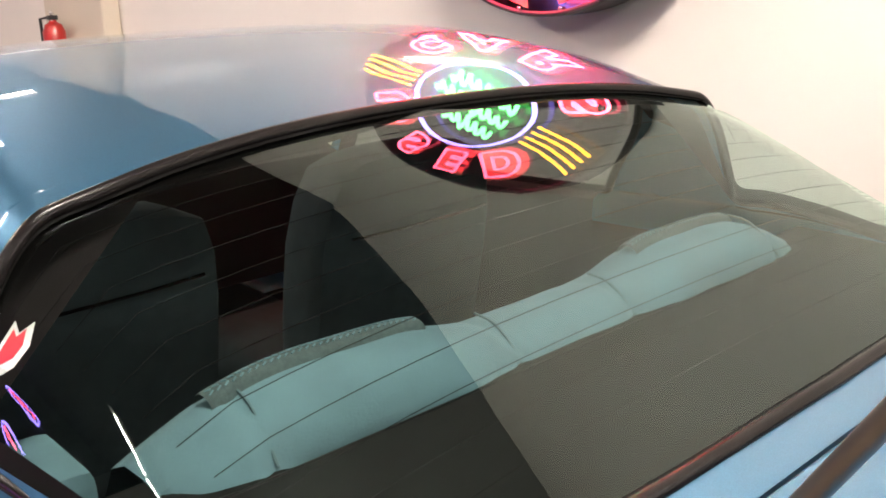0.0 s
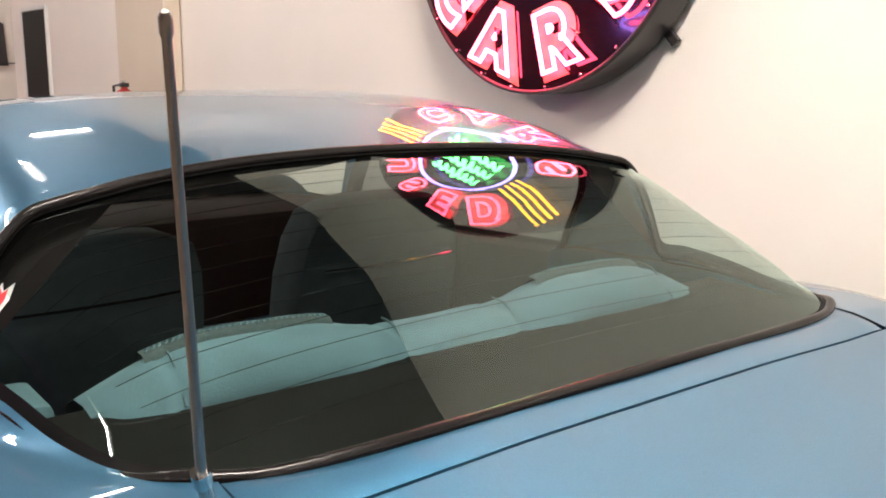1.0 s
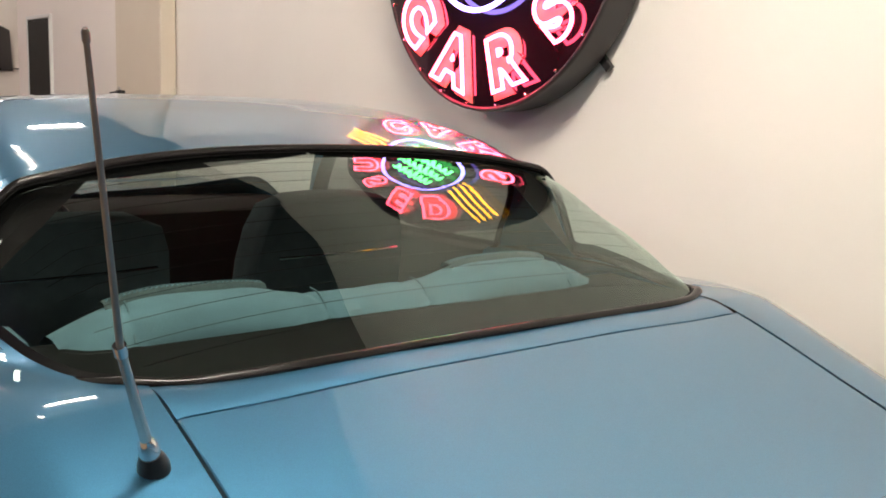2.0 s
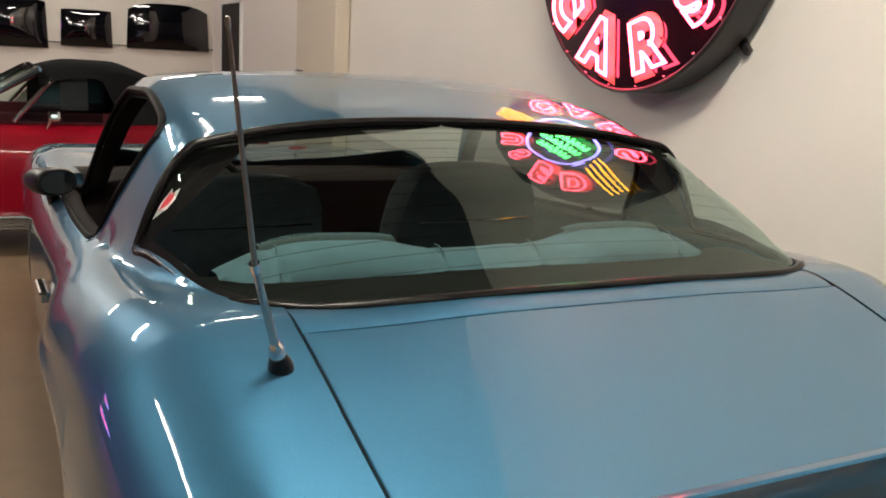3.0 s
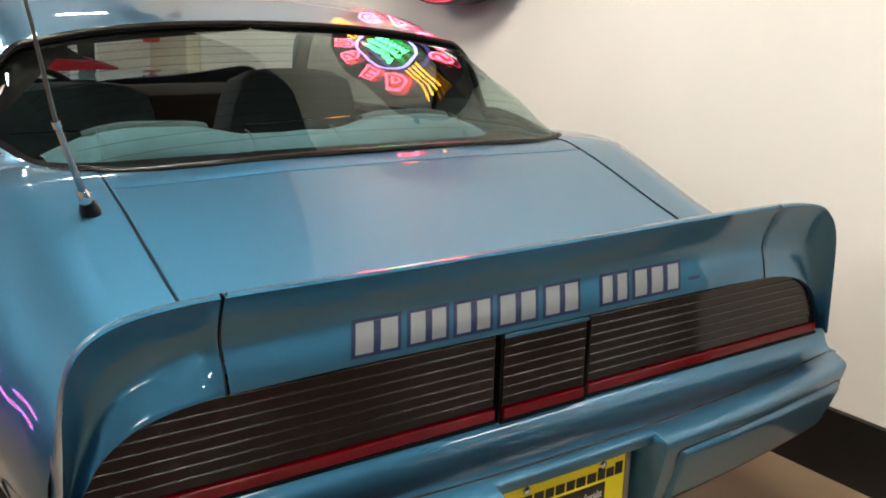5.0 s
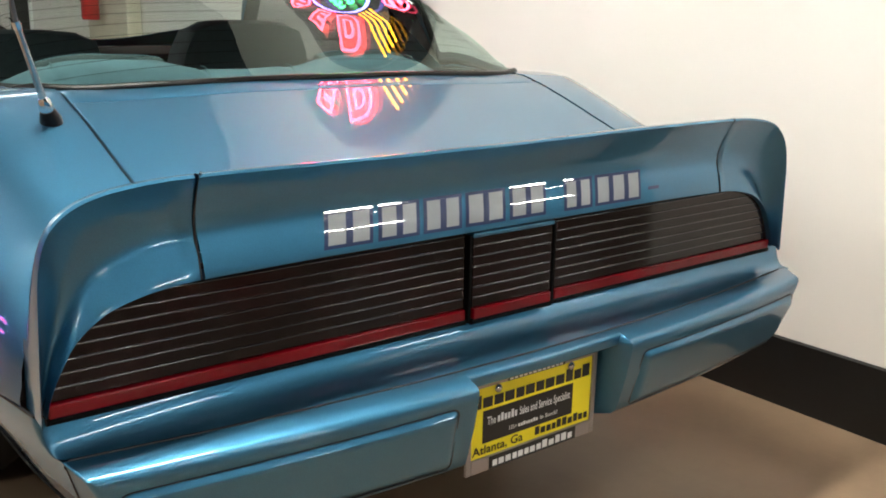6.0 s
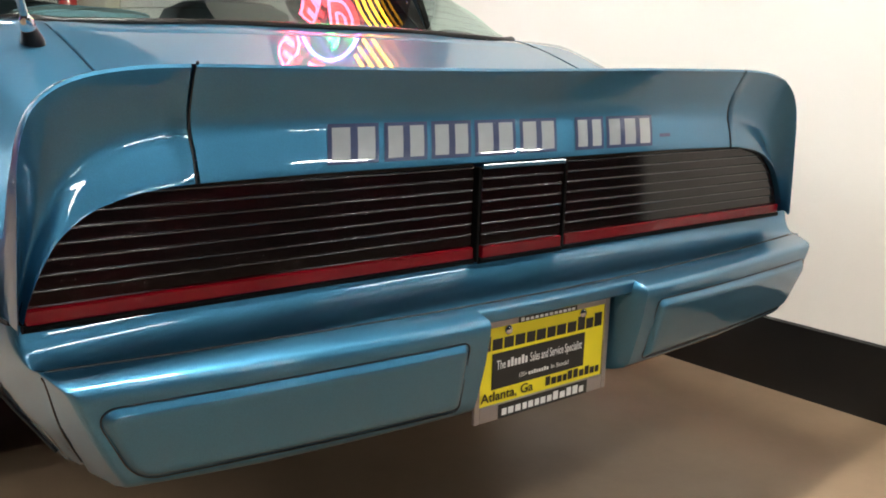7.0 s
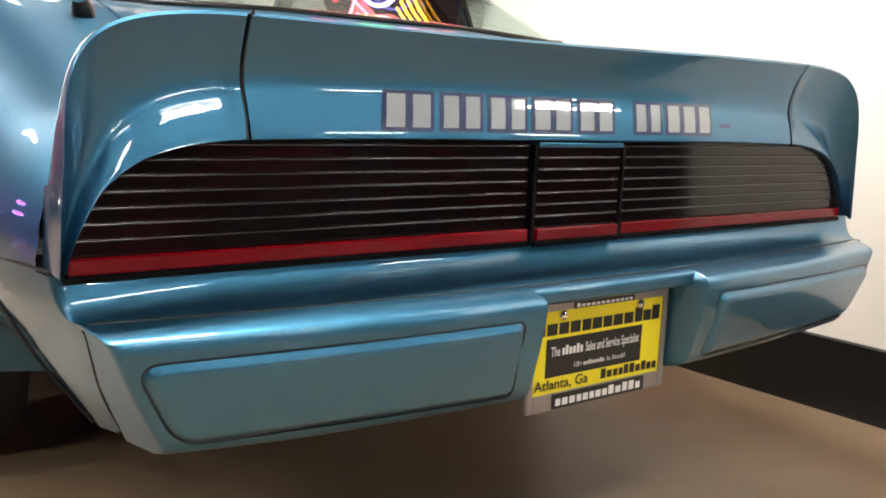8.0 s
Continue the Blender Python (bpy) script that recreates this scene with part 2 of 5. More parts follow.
def build_setting():
    tagged(part("floor", box(XL, Y0, -0.2, XE, YF, 0.0), FLOOR_MAT), "tan sealed concrete showroom floor with stains", "floor", kind="structure")
    tagged(part("ceiling", box(XL, Y0, CEIL, XE, YF, CEIL + 0.2), CEIL_MAT), "dark painted ceiling deck", "ceiling", kind="structure")
    w, t = wall_x, 0.3
    def slab(name, y0, y1, z0, z1):
        bm = bmesh.new()
        v = [bm.verts.new(q) for q in ((w(y0), y0, z0), (w(y1), y1, z0), (w(y1) + t, y1, z0), (w(y0) + t, y0, z0),
                                       (w(y0), y0, z1), (w(y1), y1, z1), (w(y1) + t, y1, z1), (w(y0) + t, y0, z1))]
        for f in ((0, 1, 5, 4), (1, 2, 6, 5), (2, 3, 7, 6), (3, 0, 4, 7), (4, 5, 6, 7), (3, 2, 1, 0)):
            bm.faces.new([v[q] for q in f])
        return bm
    tagged(part("wall_east", slab("w", YE + 0.3, 7.70, 0, CEIL), WALL_PAINT), "warm white painted side wall with a neon sign", "wall", kind="structure")
    tagged(part("wall_return", box(w(YE), YE, 0, XE, YE + 0.3, CEIL), WALL_PAINT), "plain white return wall at the corner of the hall", "wall", kind="structure")
    tagged(part("wall_east_far", box(XE, Y0, 0, XE + 0.2, YE + 0.3, CEIL), DARK_WALL), "plain dark grey wall", "wall", kind="structure")
    tagged(part("wall_east_over_door", slab("w", 7.70, 8.42, 1.86, CEIL), WALL_PAINT), "white wall above a dark door", "wall", kind="structure")
    tagged(part("wall_east_end", slab("w", 8.42, Y1, 0, CEIL), WALL_PAINT), "white wall end beside a dark door", "wall", kind="structure")
    tagged(part("wall_north_dark", box(XL, YF, 0, -6.0, YF + 0.2, CEIL), DARK_WALL), "plain dark grey wall", "wall", kind="structure")
    tagged(part("wall_north", box(-6.0, YF, 0, XR, YF + 0.2, CEIL), WALL_PAINT), "white far wall hung with black hoods", "wall", kind="structure")
    tagged(part("wall_recess", box(XR, Y1, 0, XR + 0.2, YF, CEIL), WALL_PAINT), "plain white recess wall", "wall", kind="structure")
    tagged(part("wall_south", box(XL, Y0 - 0.2, 0, XE, Y0, CEIL), DARK_WALL), "plain dark grey wall", "wall", kind="structure")
    tagged(part("wall_west", box(XL - 0.2, Y0, 0, XL, YF, CEIL), DARK_WALL), "plain dark grey wall", "wall", kind="structure")
    # black painted band at the foot of the wall
    bm = bmesh.new()
    for y0, y1 in ((YE, 5.15), (5.99, 7.68)):
        v = [bm.verts.new(q) for q in ((w(y0) - 0.012, y0, 0), (w(y1) - 0.012, y1, 0), (w(y1), y1, 0), (w(y0), y0, 0),
                                       (w(y0) - 0.012, y0, 0.207), (w(y1) - 0.012, y1, 0.207), (w(y1), y1, 0.211), (w(y0), y0, 0.211))]
        for f in ((0, 1, 5, 4), (1, 2, 6, 5), (3, 0, 4, 7), (4, 5, 6, 7)):
            bm.faces.new([v[q] for q in f])
    tagged(part("baseboard", bm, BASE_BLACK), "black painted baseboard along the white wall", "baseboard", kind="structure")
    # column on the wall
    tagged(part("column", box(wall_x(5.5) - 0.10, 5.17, 0, wall_x(5.5), 5.97, CEIL, 0.01), COLUMN_PAINT), "cream painted pilaster on the wall", "column", kind="structure")
    # dark door
    d = thing("door_1", "dark brown door in a white frame", "door")
    tagged(d, kind="structure")
    part("door_leaf", box(wall_x(8) - 0.016, 7.735, 0.01, wall_x(8) + 0.03, 8.385, 1.825, 0.004), DOOR_DARK, d)
    for y in (7.70, 8.39):
        part("jamb", box(wall_x(8) - 0.02, y, 0, wall_x(8) + 0.1, y + 0.03, 1.85, 0.003), FIXTURE_WHITE, d)
    part("lintel", box(wall_x(8) - 0.02, 7.70, 1.83, wall_x(8) + 0.1, 8.42, 1.86, 0.003), FIXTURE_WHITE, d)
    tube("door_handle", [(wall_x(8) - 0.016, 8.33, 0.95), (wall_x(8) - 0.06, 8.33, 0.95), (wall_x(8) - 0.06, 8.22, 0.95)], 0.01, CHROME, d)


build_setting()


def ceiling_light(x, y, along, length, tubes, r, mat):
    """A strip light with its tubes at these offsets across the fitting."""
    e = thing("ceiling_light", "white fluorescent strip light hung under the ceiling", "ceiling light", "fluorescent ceiling lights", (x, y, CEIL - 0.2))
    hx, hy = (length / 2, 0.10) if along == "x" else (0.10, length / 2)
    part("housing", box(-hx, -hy, 0.035, hx, hy, 0.09, 0.008), FIXTURE_WHITE, e)
    for s in tubes:
        p = [(-hx + 0.03, s, 0), (hx - 0.03, s, 0)] if along == "x" else [(s, -hy + 0.03, 0), (s, hy - 0.03, 0)]
        tube("fluorescent_tube", p, r, mat, e)
    for s in (-0.7, 0.7):
        p = (s * hx, 0) if along == "x" else (0, s * hy)
        tube("hanger", [(*p, 0.09), (*p, 0.2)], 0.004, STEEL, e, sides=5)
    return e


for lx, ly, length in ((0.5, 5.5, 0.5), (-2.4, 10.6, 1.25), (0.6, 10.4, 1.25)):
    ceiling_light(lx, ly, "x", length, (0.0,), 0.019, TUBE_DIM)
ceiling_light(-0.2, 4.3, "y", 0.5, (0.0,), 0.019, TUBE_DIM)
ceiling_light(-0.40, 0.36, "x", 1.25, (-0.05, 0.05), 0.019, TUBE_GLOW)
for lx, ly in ((-2.2, -2.3), (0.2, -2.3), (2.6, -2.3), (4.4, -3.45)):
    ceiling_light(lx, ly, "x", 1.25, (-0.075, 0.075), 0.014, TUBE_WEAK)
for lx in (-1.1, 2.1, 5.3, 8.5):
    ceiling_light(lx, -8.5, "x", 1.25, (-0.06, 0.06), 0.026, TUBE_FAR)
for lx, ly in ((-5.45, 2.9), (-4.15, 2.9), (-3.6, 0.4), (-4.4, -1.9)):
    ceiling_light(lx, ly, "x", 1.2, (0.0,), 0.026, TUBE_DIM)
ceiling_light(-2.3, 5.5, "x", 1.25, (-0.05, 0.05), 0.030, TUBE_DIM)


# ---- the blue coupe ----
belt = curve([-0.05, 0.10, 0.25, 0.4, 0.56, 0.645, 0.71, 0.78, 1.2, 1.8, 2.6, 3.4, 3.55, 4.3, 4.8, 4.98],
             [0.745, 0.777, 0.824, 0.874, 0.930, 0.956, 0.971, 0.974, 0.955, 0.945, 0.93, 0.945, 0.95, 0.90, 0.82, 0.70])
deck = curve([-0.05, 0.10, 0.25, 0.4, 0.56, 0.645, 0.70, 0.74, 0.80, 5.0], [0.745, 0.775, 0.8215, 0.874, 0.9316, 0.9622, 0.982, 0.9964, 1.018, 1.0])
ridge = curve([0.3, 0.5, 0.70, 0.85, 0.926, 0.985, 1.08, 1.17, 1.317, 1.46, 1.66, 1.9, 2.1, 2.22, 2.45, 2.7, 2.95, 3.2, 3.6, 4.2],
              [0.78, 0.88, 0.982, 1.054, 1.091, 1.120, 1.161, 1.196, 1.239, 1.274, 1.311, 1.336, 1.330, 1.306, 1.208, 1.088, 0.962, 0.84, 0.6, 0.4])
rail = curve([0.3, 1.5, 2.0, 4.2], [0.60, 0.60, 0.552, 0.55])
half_width = curve([-0.05, 0.036, 0.126, 0.24, 0.4, 0.8, 1.2, 1.55, 1.8, 2.6, 3.4, 3.95, 4.5, 4.85, 5.0], [0.785, 0.800, 0.832, 0.858, 0.877, 0.90, 0.915, 0.88, 0.862, 0.845, 0.81, 0.80, 0.75, 0.66, 0.52])
lid_half = curve([0.0, 0.13, 0.645, 0.76], [0.588, 0.587, 0.588, 0.582])
shoulder = curve([-0.05, 0.13, 0.30, 0.5, 0.95, 5.0], [0.13, 0.132, 0.19, 0.20, 0.13, 0.13])
MIRROR = (0.02, 2.30, 1.205)


def dome(x, y):
    x = abs(x)
    return ridge(y) - 0.05 * x * x - 0.13 * x**4 - 10 * max(0.0, x - rail(y)) ** 2


def skin(x, y):
    """Height of the painted skin over the plan."""
    x = abs(x)
    low = belt(y)
    if y < 0.76:
        u = min(1.0, max(0.0, (x - 0.20) / 0.30))
        low += (deck(y) - low) * (1 - u * u * (3 - 2 * u))
    low += 0.0012 - 0.25 * max(0.0, x - 0.58) ** 2
    top = dome(x, y)
    # a wide fillet where the rear pillar runs out into the quarter panel
    k = 0.002 + 0.018 * max(0.0, min(1.0, (x - 0.55) / 0.1)) + 0.075 * max(0.0, min(1.0, (y - 0.84) / 0.22, (1.44 - y) / 0.12))
    h = max(k - abs(low - top), 0) / k
    z = max(low, top) + h * h * k / 4
    r = shoulder(y)
    d = x - half_width(y) + r
    if d > 0:
        d = min(d, r)
        z -= r - math.sqrt(max(r * r - d * d, 0))
    return z


# outline of the rear window over the plan, from its foot to the roof
OUTLINE = smooth_path([(0, 0.695), (0.30, 0.700), (0.50, 0.718), (0.585, 0.745), (0.632, 0.780), (0.663, 0.838), (0.690, 0.935), (0.709, 1.05), (0.726, 1.17),
                       (0.735, 1.238), (0.722, 1.252), (0.67, 1.257), (0.60, 1.264), (0.53, 1.273), (0.45, 1.287), (0.30, 1.305), (0.15, 1.314), (0, 1.317)], 137)
OUT_Y = [p[1] for p in OUTLINE]
OUT_X = [max(p[0], 0) for p in OUTLINE]
gutter = curve([1.43, 1.45, 1.50, 1.60, 1.8, 2.1, 2.3, 2.5, 2.62], [0.660, 0.644, 0.635, 0.628, 0.615, 0.607, 0.645, 0.70, 0.738])
sill = curve([1.43, 1.47, 1.52, 1.58, 1.605, 1.65, 1.9, 2.4, 2.62], [0.660, 0.706, 0.735, 0.762, 0.778, 0.782, 0.780, 0.765, 0.738])
screen = curve([2.215, 2.225, 2.4, 2.6, 2.65, 2.72, 2.8, 2.9, 2.95], [0.0, 0.57, 0.625, 0.685, 0.675, 0.61, 0.495, 0.29, 0.0])


def inner_edge(y):
    e = 0.0
    if y <= 0.76:
        e = lid_half(y) + 0.0032
    if OUT_Y[0] <= y <= OUT_Y[-1]:
        e = max(e, float(np.interp(y, OUT_Y, OUT_X)))
    return e


def columns(a, b, n):
    """Steps across the skin from a to b, closing up where it rolls over the shoulder."""
    return [a + (b - a) * i / n for i in range(n + 1)]


def shoulder_columns(a, y, n):
    xs = half_width(y)
    s = xs - shoulder(y)
    if a > s:
        s = a
    left = columns(a, s, n)
    return left + [s + (xs - s) * math.sin(math.pi / 2 * i / 10) for i in range(1, 11)]


LEAN = curve([0.36, 0.397, 0.46, 0.529, 0.547, 0.575, 0.60], [0.11, 0.088, 0.05, 0.019, 0.011, 0.003, 0.0])
FLARE = curve([-0.08, 0.035, 0.07, 0.128, 0.24, 0.4, 0.8], [-0.022, 0.0, 0.008, 0.018, 0.036, 0.052, 0.075])


def side_x(y, z, side=-1):
    """Half width of the leaning lower flank beside the bumper, which sits a little off centre."""
    return 0.818 + FLARE(y) - LEAN(z) + (0.052 if side > 0 else 0.0)


def flank(y, side, z_from, low):
    xs = half_width(y)
    out = []
    for i in range(1, 15):
        t = i / 14
        z = z_from + (low - z_from) * t
        x = xs + 0.018 * math.sin(math.pi * min(1, t * 1.15)) - 0.055 * t * t
        if z < 0.625 and y < 1.0:
            w = min(1.0, (1.0 - y) / 0.5) * min(1.0, (0.625 - z) / 0.02)
            x += (side_x(y, z, side) - x) * w
        if z < 0.53 and 0.2 < y < 0.95:
            u = min(1.0, (y - 0.2) / 0.15, (0.95 - y) / 0.15)
            x -= 0.85 * u * u * (3 - 2 * u) * (0.53 - z) ** 2 / (0.53 - z + 0.03)
        out.append((side * x, y, z))
    return out


def low_edge(y):
    z = float(np.interp(y, [0.10, 0.2, 0.4, 0.7, 4.6, 4.9], [0.39, 0.375, 0.34, 0.27, 0.25, 0.33]))
    for yc in (1.27, 4.05):
        if abs(y - yc) < 0.385:
            z = max(z, 0.335 + math.sqrt(0.385**2 - (y - yc) ** 2))
    return z


def skirt(rows, r=0.0017, drop=0.016):
    """A sheet with its edges turned down."""
    w = [[(q[0][0], q[0][1], q[0][2] - drop)] + [(q[0][0], q[0][1], q[0][2] - r)] + q[1:-1] + [(q[-1][0], q[-1][1], q[-1][2] - r)] + [(q[-1][0], q[-1][1], q[-1][2] - drop)] for q in rows]
    lo = lambda q, d: [(x, y, z - d) for x, y, z in q]
    return [lo(w[0], drop), lo(w[0], r)] + w[1:-1] + [lo(w[-1], r), lo(w[-1], drop)]


def build_car():
    car = thing("car", "metallic blue sports coupe with rear spoiler, parked beside the wall", "car")
    st = sorted({round(v, 4) for v in list(np.arange(0.125, 4.98, 0.03)) + [q for q in OUT_Y] + list(np.linspace(0.886, 0.90, 2))
                 + list(np.linspace(0.88, 1.66, 40)) + list(np.linspace(3.66, 4.44, 40)) + list(np.linspace(1.42, 1.64, 24)) + list(np.linspace(2.2, 2.96, 40))})
    for side in (-1, 1):
        # skin with its openings, as one sheet
        bm = bmesh.new()
        seen = {}

        def vert(p):
            k = (round(p[0], 5), round(p[1], 5), round(p[2], 5))
            if k not in seen:
                seen[k] = bm.verts.new(p)
            return seen[k]

        rows = []
        for y in st:
            e = inner_edge(y)
            if 2.215 < y < 2.95:
                e = screen(y)
            g = gutter(y) if 1.43 <= y <= 2.62 else max(e, 0.66 if y < 1.43 else 0.738)
            s = sill(y) if 1.43 <= y <= 2.62 else g
            g = max(g, e)
            s = max(s, g)
            A = [(side * x, y, skin(x, y)) for x in columns(e, g, 18)]
            B = [(side * x, y, skin(x, y)) for x in shoulder_columns(s, y, 8)]
            F = flank(y, side, B[-1][2], low_edge(y))
            rows.append((A, B + F))
        for r0, r1 in zip(rows, rows[1:]):
            for k in (0, 1):
                for j in range(len(r0[k]) - 1):
                    q = [vert(r0[k][j]), vert(r0[k][j + 1]), vert(r1[k][j + 1]), vert(r1[k][j])]
                    q = list(dict.fromkeys(q))
                    if len(q) > 2:
                        try:
                            bm.faces.new(q)
                        except ValueError:
                            pass
        bmesh.ops.remove_doubles(bm, verts=bm.verts, dist=2e-5)
        part("body_side", bm, PAINT, car, smooth=True)
        # dark lining under the skin
        lin = [[(side * x, y, skin(x, y) - 0.022) for x in columns(max(inner_edge(y), 0.0) + 0.004, max(gutter(y) if 1.43 <= y <= 2.22 else 0.68, inner_edge(y) + 0.006), 8)]
               for y in np.arange(0.72, 2.215, 0.035)]
        grid("headliner", lin, TRIM_DARK, car)
        low = [[(side * (half_width(y) - 0.10), y, z) for z in (0.855, 0.7, 0.4)] + [(0, y, 0.38)] for y in np.arange(0.75, 3.0, 0.1)]
        grid("inner_side_trim", low, TRIM_DARK, car)
        # open side window: black weatherstrip round it, and the inner skins of door and posts
        ys = np.linspace(2.615, 1.432, 70)
        rim = [(side * gutter(y), y, skin(gutter(y), y) - 0.002) for y in ys] + [(side * sill(y), y, skin(sill(y), y) - 0.002) for y in ys[::-1][1:-1]]
        tube("window_weatherstrip", rim, 0.010, SEAL, car, closed=True)
        if side > 0:
            pane_rows = [[(x, y, skin(x, y) - 0.012) for x in columns(gutter(y), sill(y), 8)] for y in np.linspace(1.435, 2.615, 40)]
            w = grid("side_window", pane_rows, GLASS_SMOKED, car, "smoked side window, closed")
            w.visible_shadow = False
        inner = [[(side * (gutter(y) - o), y, skin(gutter(y), y) - d) for o, d in ((0.0, 0.004), (0.004, 0.022), (0.030, 0.030), (0.055, 0.024))] for y in np.linspace(1.44, 2.60, 40)]
        grid("roof_rail_trim", inner, TRIM_DARK, car)
        inner = [[(side * (sill(y) - o), y, skin(sill(y), y) - d) for o, d in ((0.0, 0.004), (0.03, 0.006), (0.05, 0.016), (0.055, 0.3))] for y in np.linspace(1.60, 2.62, 30)]
        grid("door_inner_trim", inner, TRIM_DARK, car)
        # shut line of the door
        for yd in (1.67, 2.86):
            edge = shoulder_columns(0.7, yd, 4)[-1]
            pts = [(x + side * 0.0006, y, z) for x, y, z in flank(yd, side, skin(edge, yd), low_edge(yd))]
            tube("door_gap", pts, 0.0022, SHADOW_BLACK, car, sides=5)
    # front edges of the shell
    g = [[(x * half_width(4.97) * 0.99, 4.97, z) for x in np.linspace(-1, 1, 9)] for z in (0.69, 0.55, 0.35)]
    grid("nose", g, PAINT, car)
    # rear window
    loop = OUTLINE + [np.array((-p[0], p[1])) for p in OUTLINE[-2:0:-1]]
    rows = []
    for r in [0.0, 0.12, 0.25, 0.4, 0.55, 0.7, 0.82, 0.91, 0.96, 1.0]:
        rows.append([(p[0] * r, 1.03 + (p[1] - 1.03) * r, dome(p[0] * r, 1.03 + (p[1] - 1.03) * r) - 0.004) for p in loop])
    gl = grid("rear_window", rows, GLASS, car, "tinted wrap-around rear window with fine defroster wires", closed=True)
    gl.visible_shadow = False
    m1 = [(p[0], p[1], dome(p[0], p[1]) + 0.002) for p in loop]
    mould = tube("window_moulding", m1, 0.0095, MOULD, car, "gloss black rear window moulding", sides=10, closed=True)
    def inset(p, d):
        """A point of the outline drawn in by d."""
        q = (p[0] * (1 - d / 0.73), 1.0 + (p[1] - 1.0) * (1 - d / 0.30))
        return (q[0], q[1], dome(*q) - 0.0015)
    rows = [[inset(p, d) for p in loop] for d in (0.0, 0.007, 0.013)]
    grid("window_seal", rows, SEAL, mould, closed=True)
    for i, t in enumerate(np.linspace(0.08, 0.93, 12)):
        y = 0.74 + (1.30 - 0.74) * t
        xm = float(np.interp(y, OUT_Y, OUT_X)) - 0.06
        tube("defroster_wire", [(x, y, dome(x, y) - 0.007) for x in np.linspace(-xm, xm, 24)], 0.00045, SEAL, gl, sides=4)
    # windscreen
    ws = [[(x, y, skin(x, y) - 0.005) for x in np.linspace(-screen(y) - 0.004, screen(y) + 0.004, 24)] for y in np.linspace(2.222, 2.945, 30)]
    w = grid("windscreen", ws, GLASS_SIDE, car)
    w.visible_shadow = False
    # boot lid, filler panel and their gaps
    def lid_x(y):
        e = lid_half(y) - 0.003
        return [-e, -e + 0.002] + list(np.linspace(-e + 0.012, e - 0.012, 58)) + [e - 0.002, e]
    lid = [[(x, y, skin(x, y)) for x in lid_x(y)] for y in [0.125] + list(np.linspace(0.14, 0.632, 28)) + [0.6412, 0.6435]]
    grid("boot_lid", skirt(lid), PAINT, car)
    rows = []
    for k in np.linspace(0, 1, 7):
        rows.append([(x, 0.6475 + (float(np.interp(abs(x), OUT_X[:40], OUT_Y[:40])) - 0.6475) * k, 0) for x in np.linspace(-lid_half(0.68) + 0.0025, lid_half(0.68) - 0.0025, 60)])
    rows = [[(x, y, skin(x, y)) for x, y, z in r] for r in rows]
    grid("filler_panel", skirt(rows), PAINT, car)
    for side in (-1, 1):
        well = [[(side * (lid_half(y) + o), y, skin(lid_half(y), y) - dz) for o, dz in ((-0.006, 0.013), (0, 0.012), (0.008, 0.013))] for y in np.linspace(0.13, 0.745, 20)]
        grid("lid_gutter", well, SHADOW_BLACK, car)
    well = [[(x, y, skin(x, 0.6455) - 0.009) for x in np.linspace(-0.6, 0.6, 20)] for y in (0.640, 0.651)]
    grid("lid_gutter", well, SHADOW_BLACK, car)
    build_tail(car)
    build_inside(car)
    build_antenna(car)
    build_wheels(car)
    return car


# lip, crease and lamp border of the spoiler, half of the tail from the middle outward (x, z)
LIP = [(0.0, 0.912), (0.20, 0.913), (0.40, 0.914), (0.60, 0.914), (0.69, 0.909), (0.75, 0.897), (0.788, 0.876), (0.809, 0.845), (0.819, 0.800), (0.823, 0.740), (0.827, 0.672), (0.830, 0.606)]
CREASE = [(0.0, 0.836), (0.20, 0.836), (0.40, 0.835), (0.595, 0.831), (0.66, 0.823), (0.705, 0.810), (0.738, 0.792), (0.762, 0.766), (0.779, 0.735), (0.795, 0.70), (0.81, 0.655), (0.822, 0.612)]
BORDER = [(0.0, 0.766), (0.20, 0.766), (0.40, 0.766), (0.592, 0.763), (0.64, 0.760), (0.68, 0.754), (0.722, 0.742), (0.752, 0.725), (0.776, 0.703), (0.795, 0.672), (0.809, 0.642), (0.819, 0.610)]


def tail_lines(n=121):
    return smooth_path(LIP, n), smooth_path(CREASE, n), smooth_path(BORDER, n)


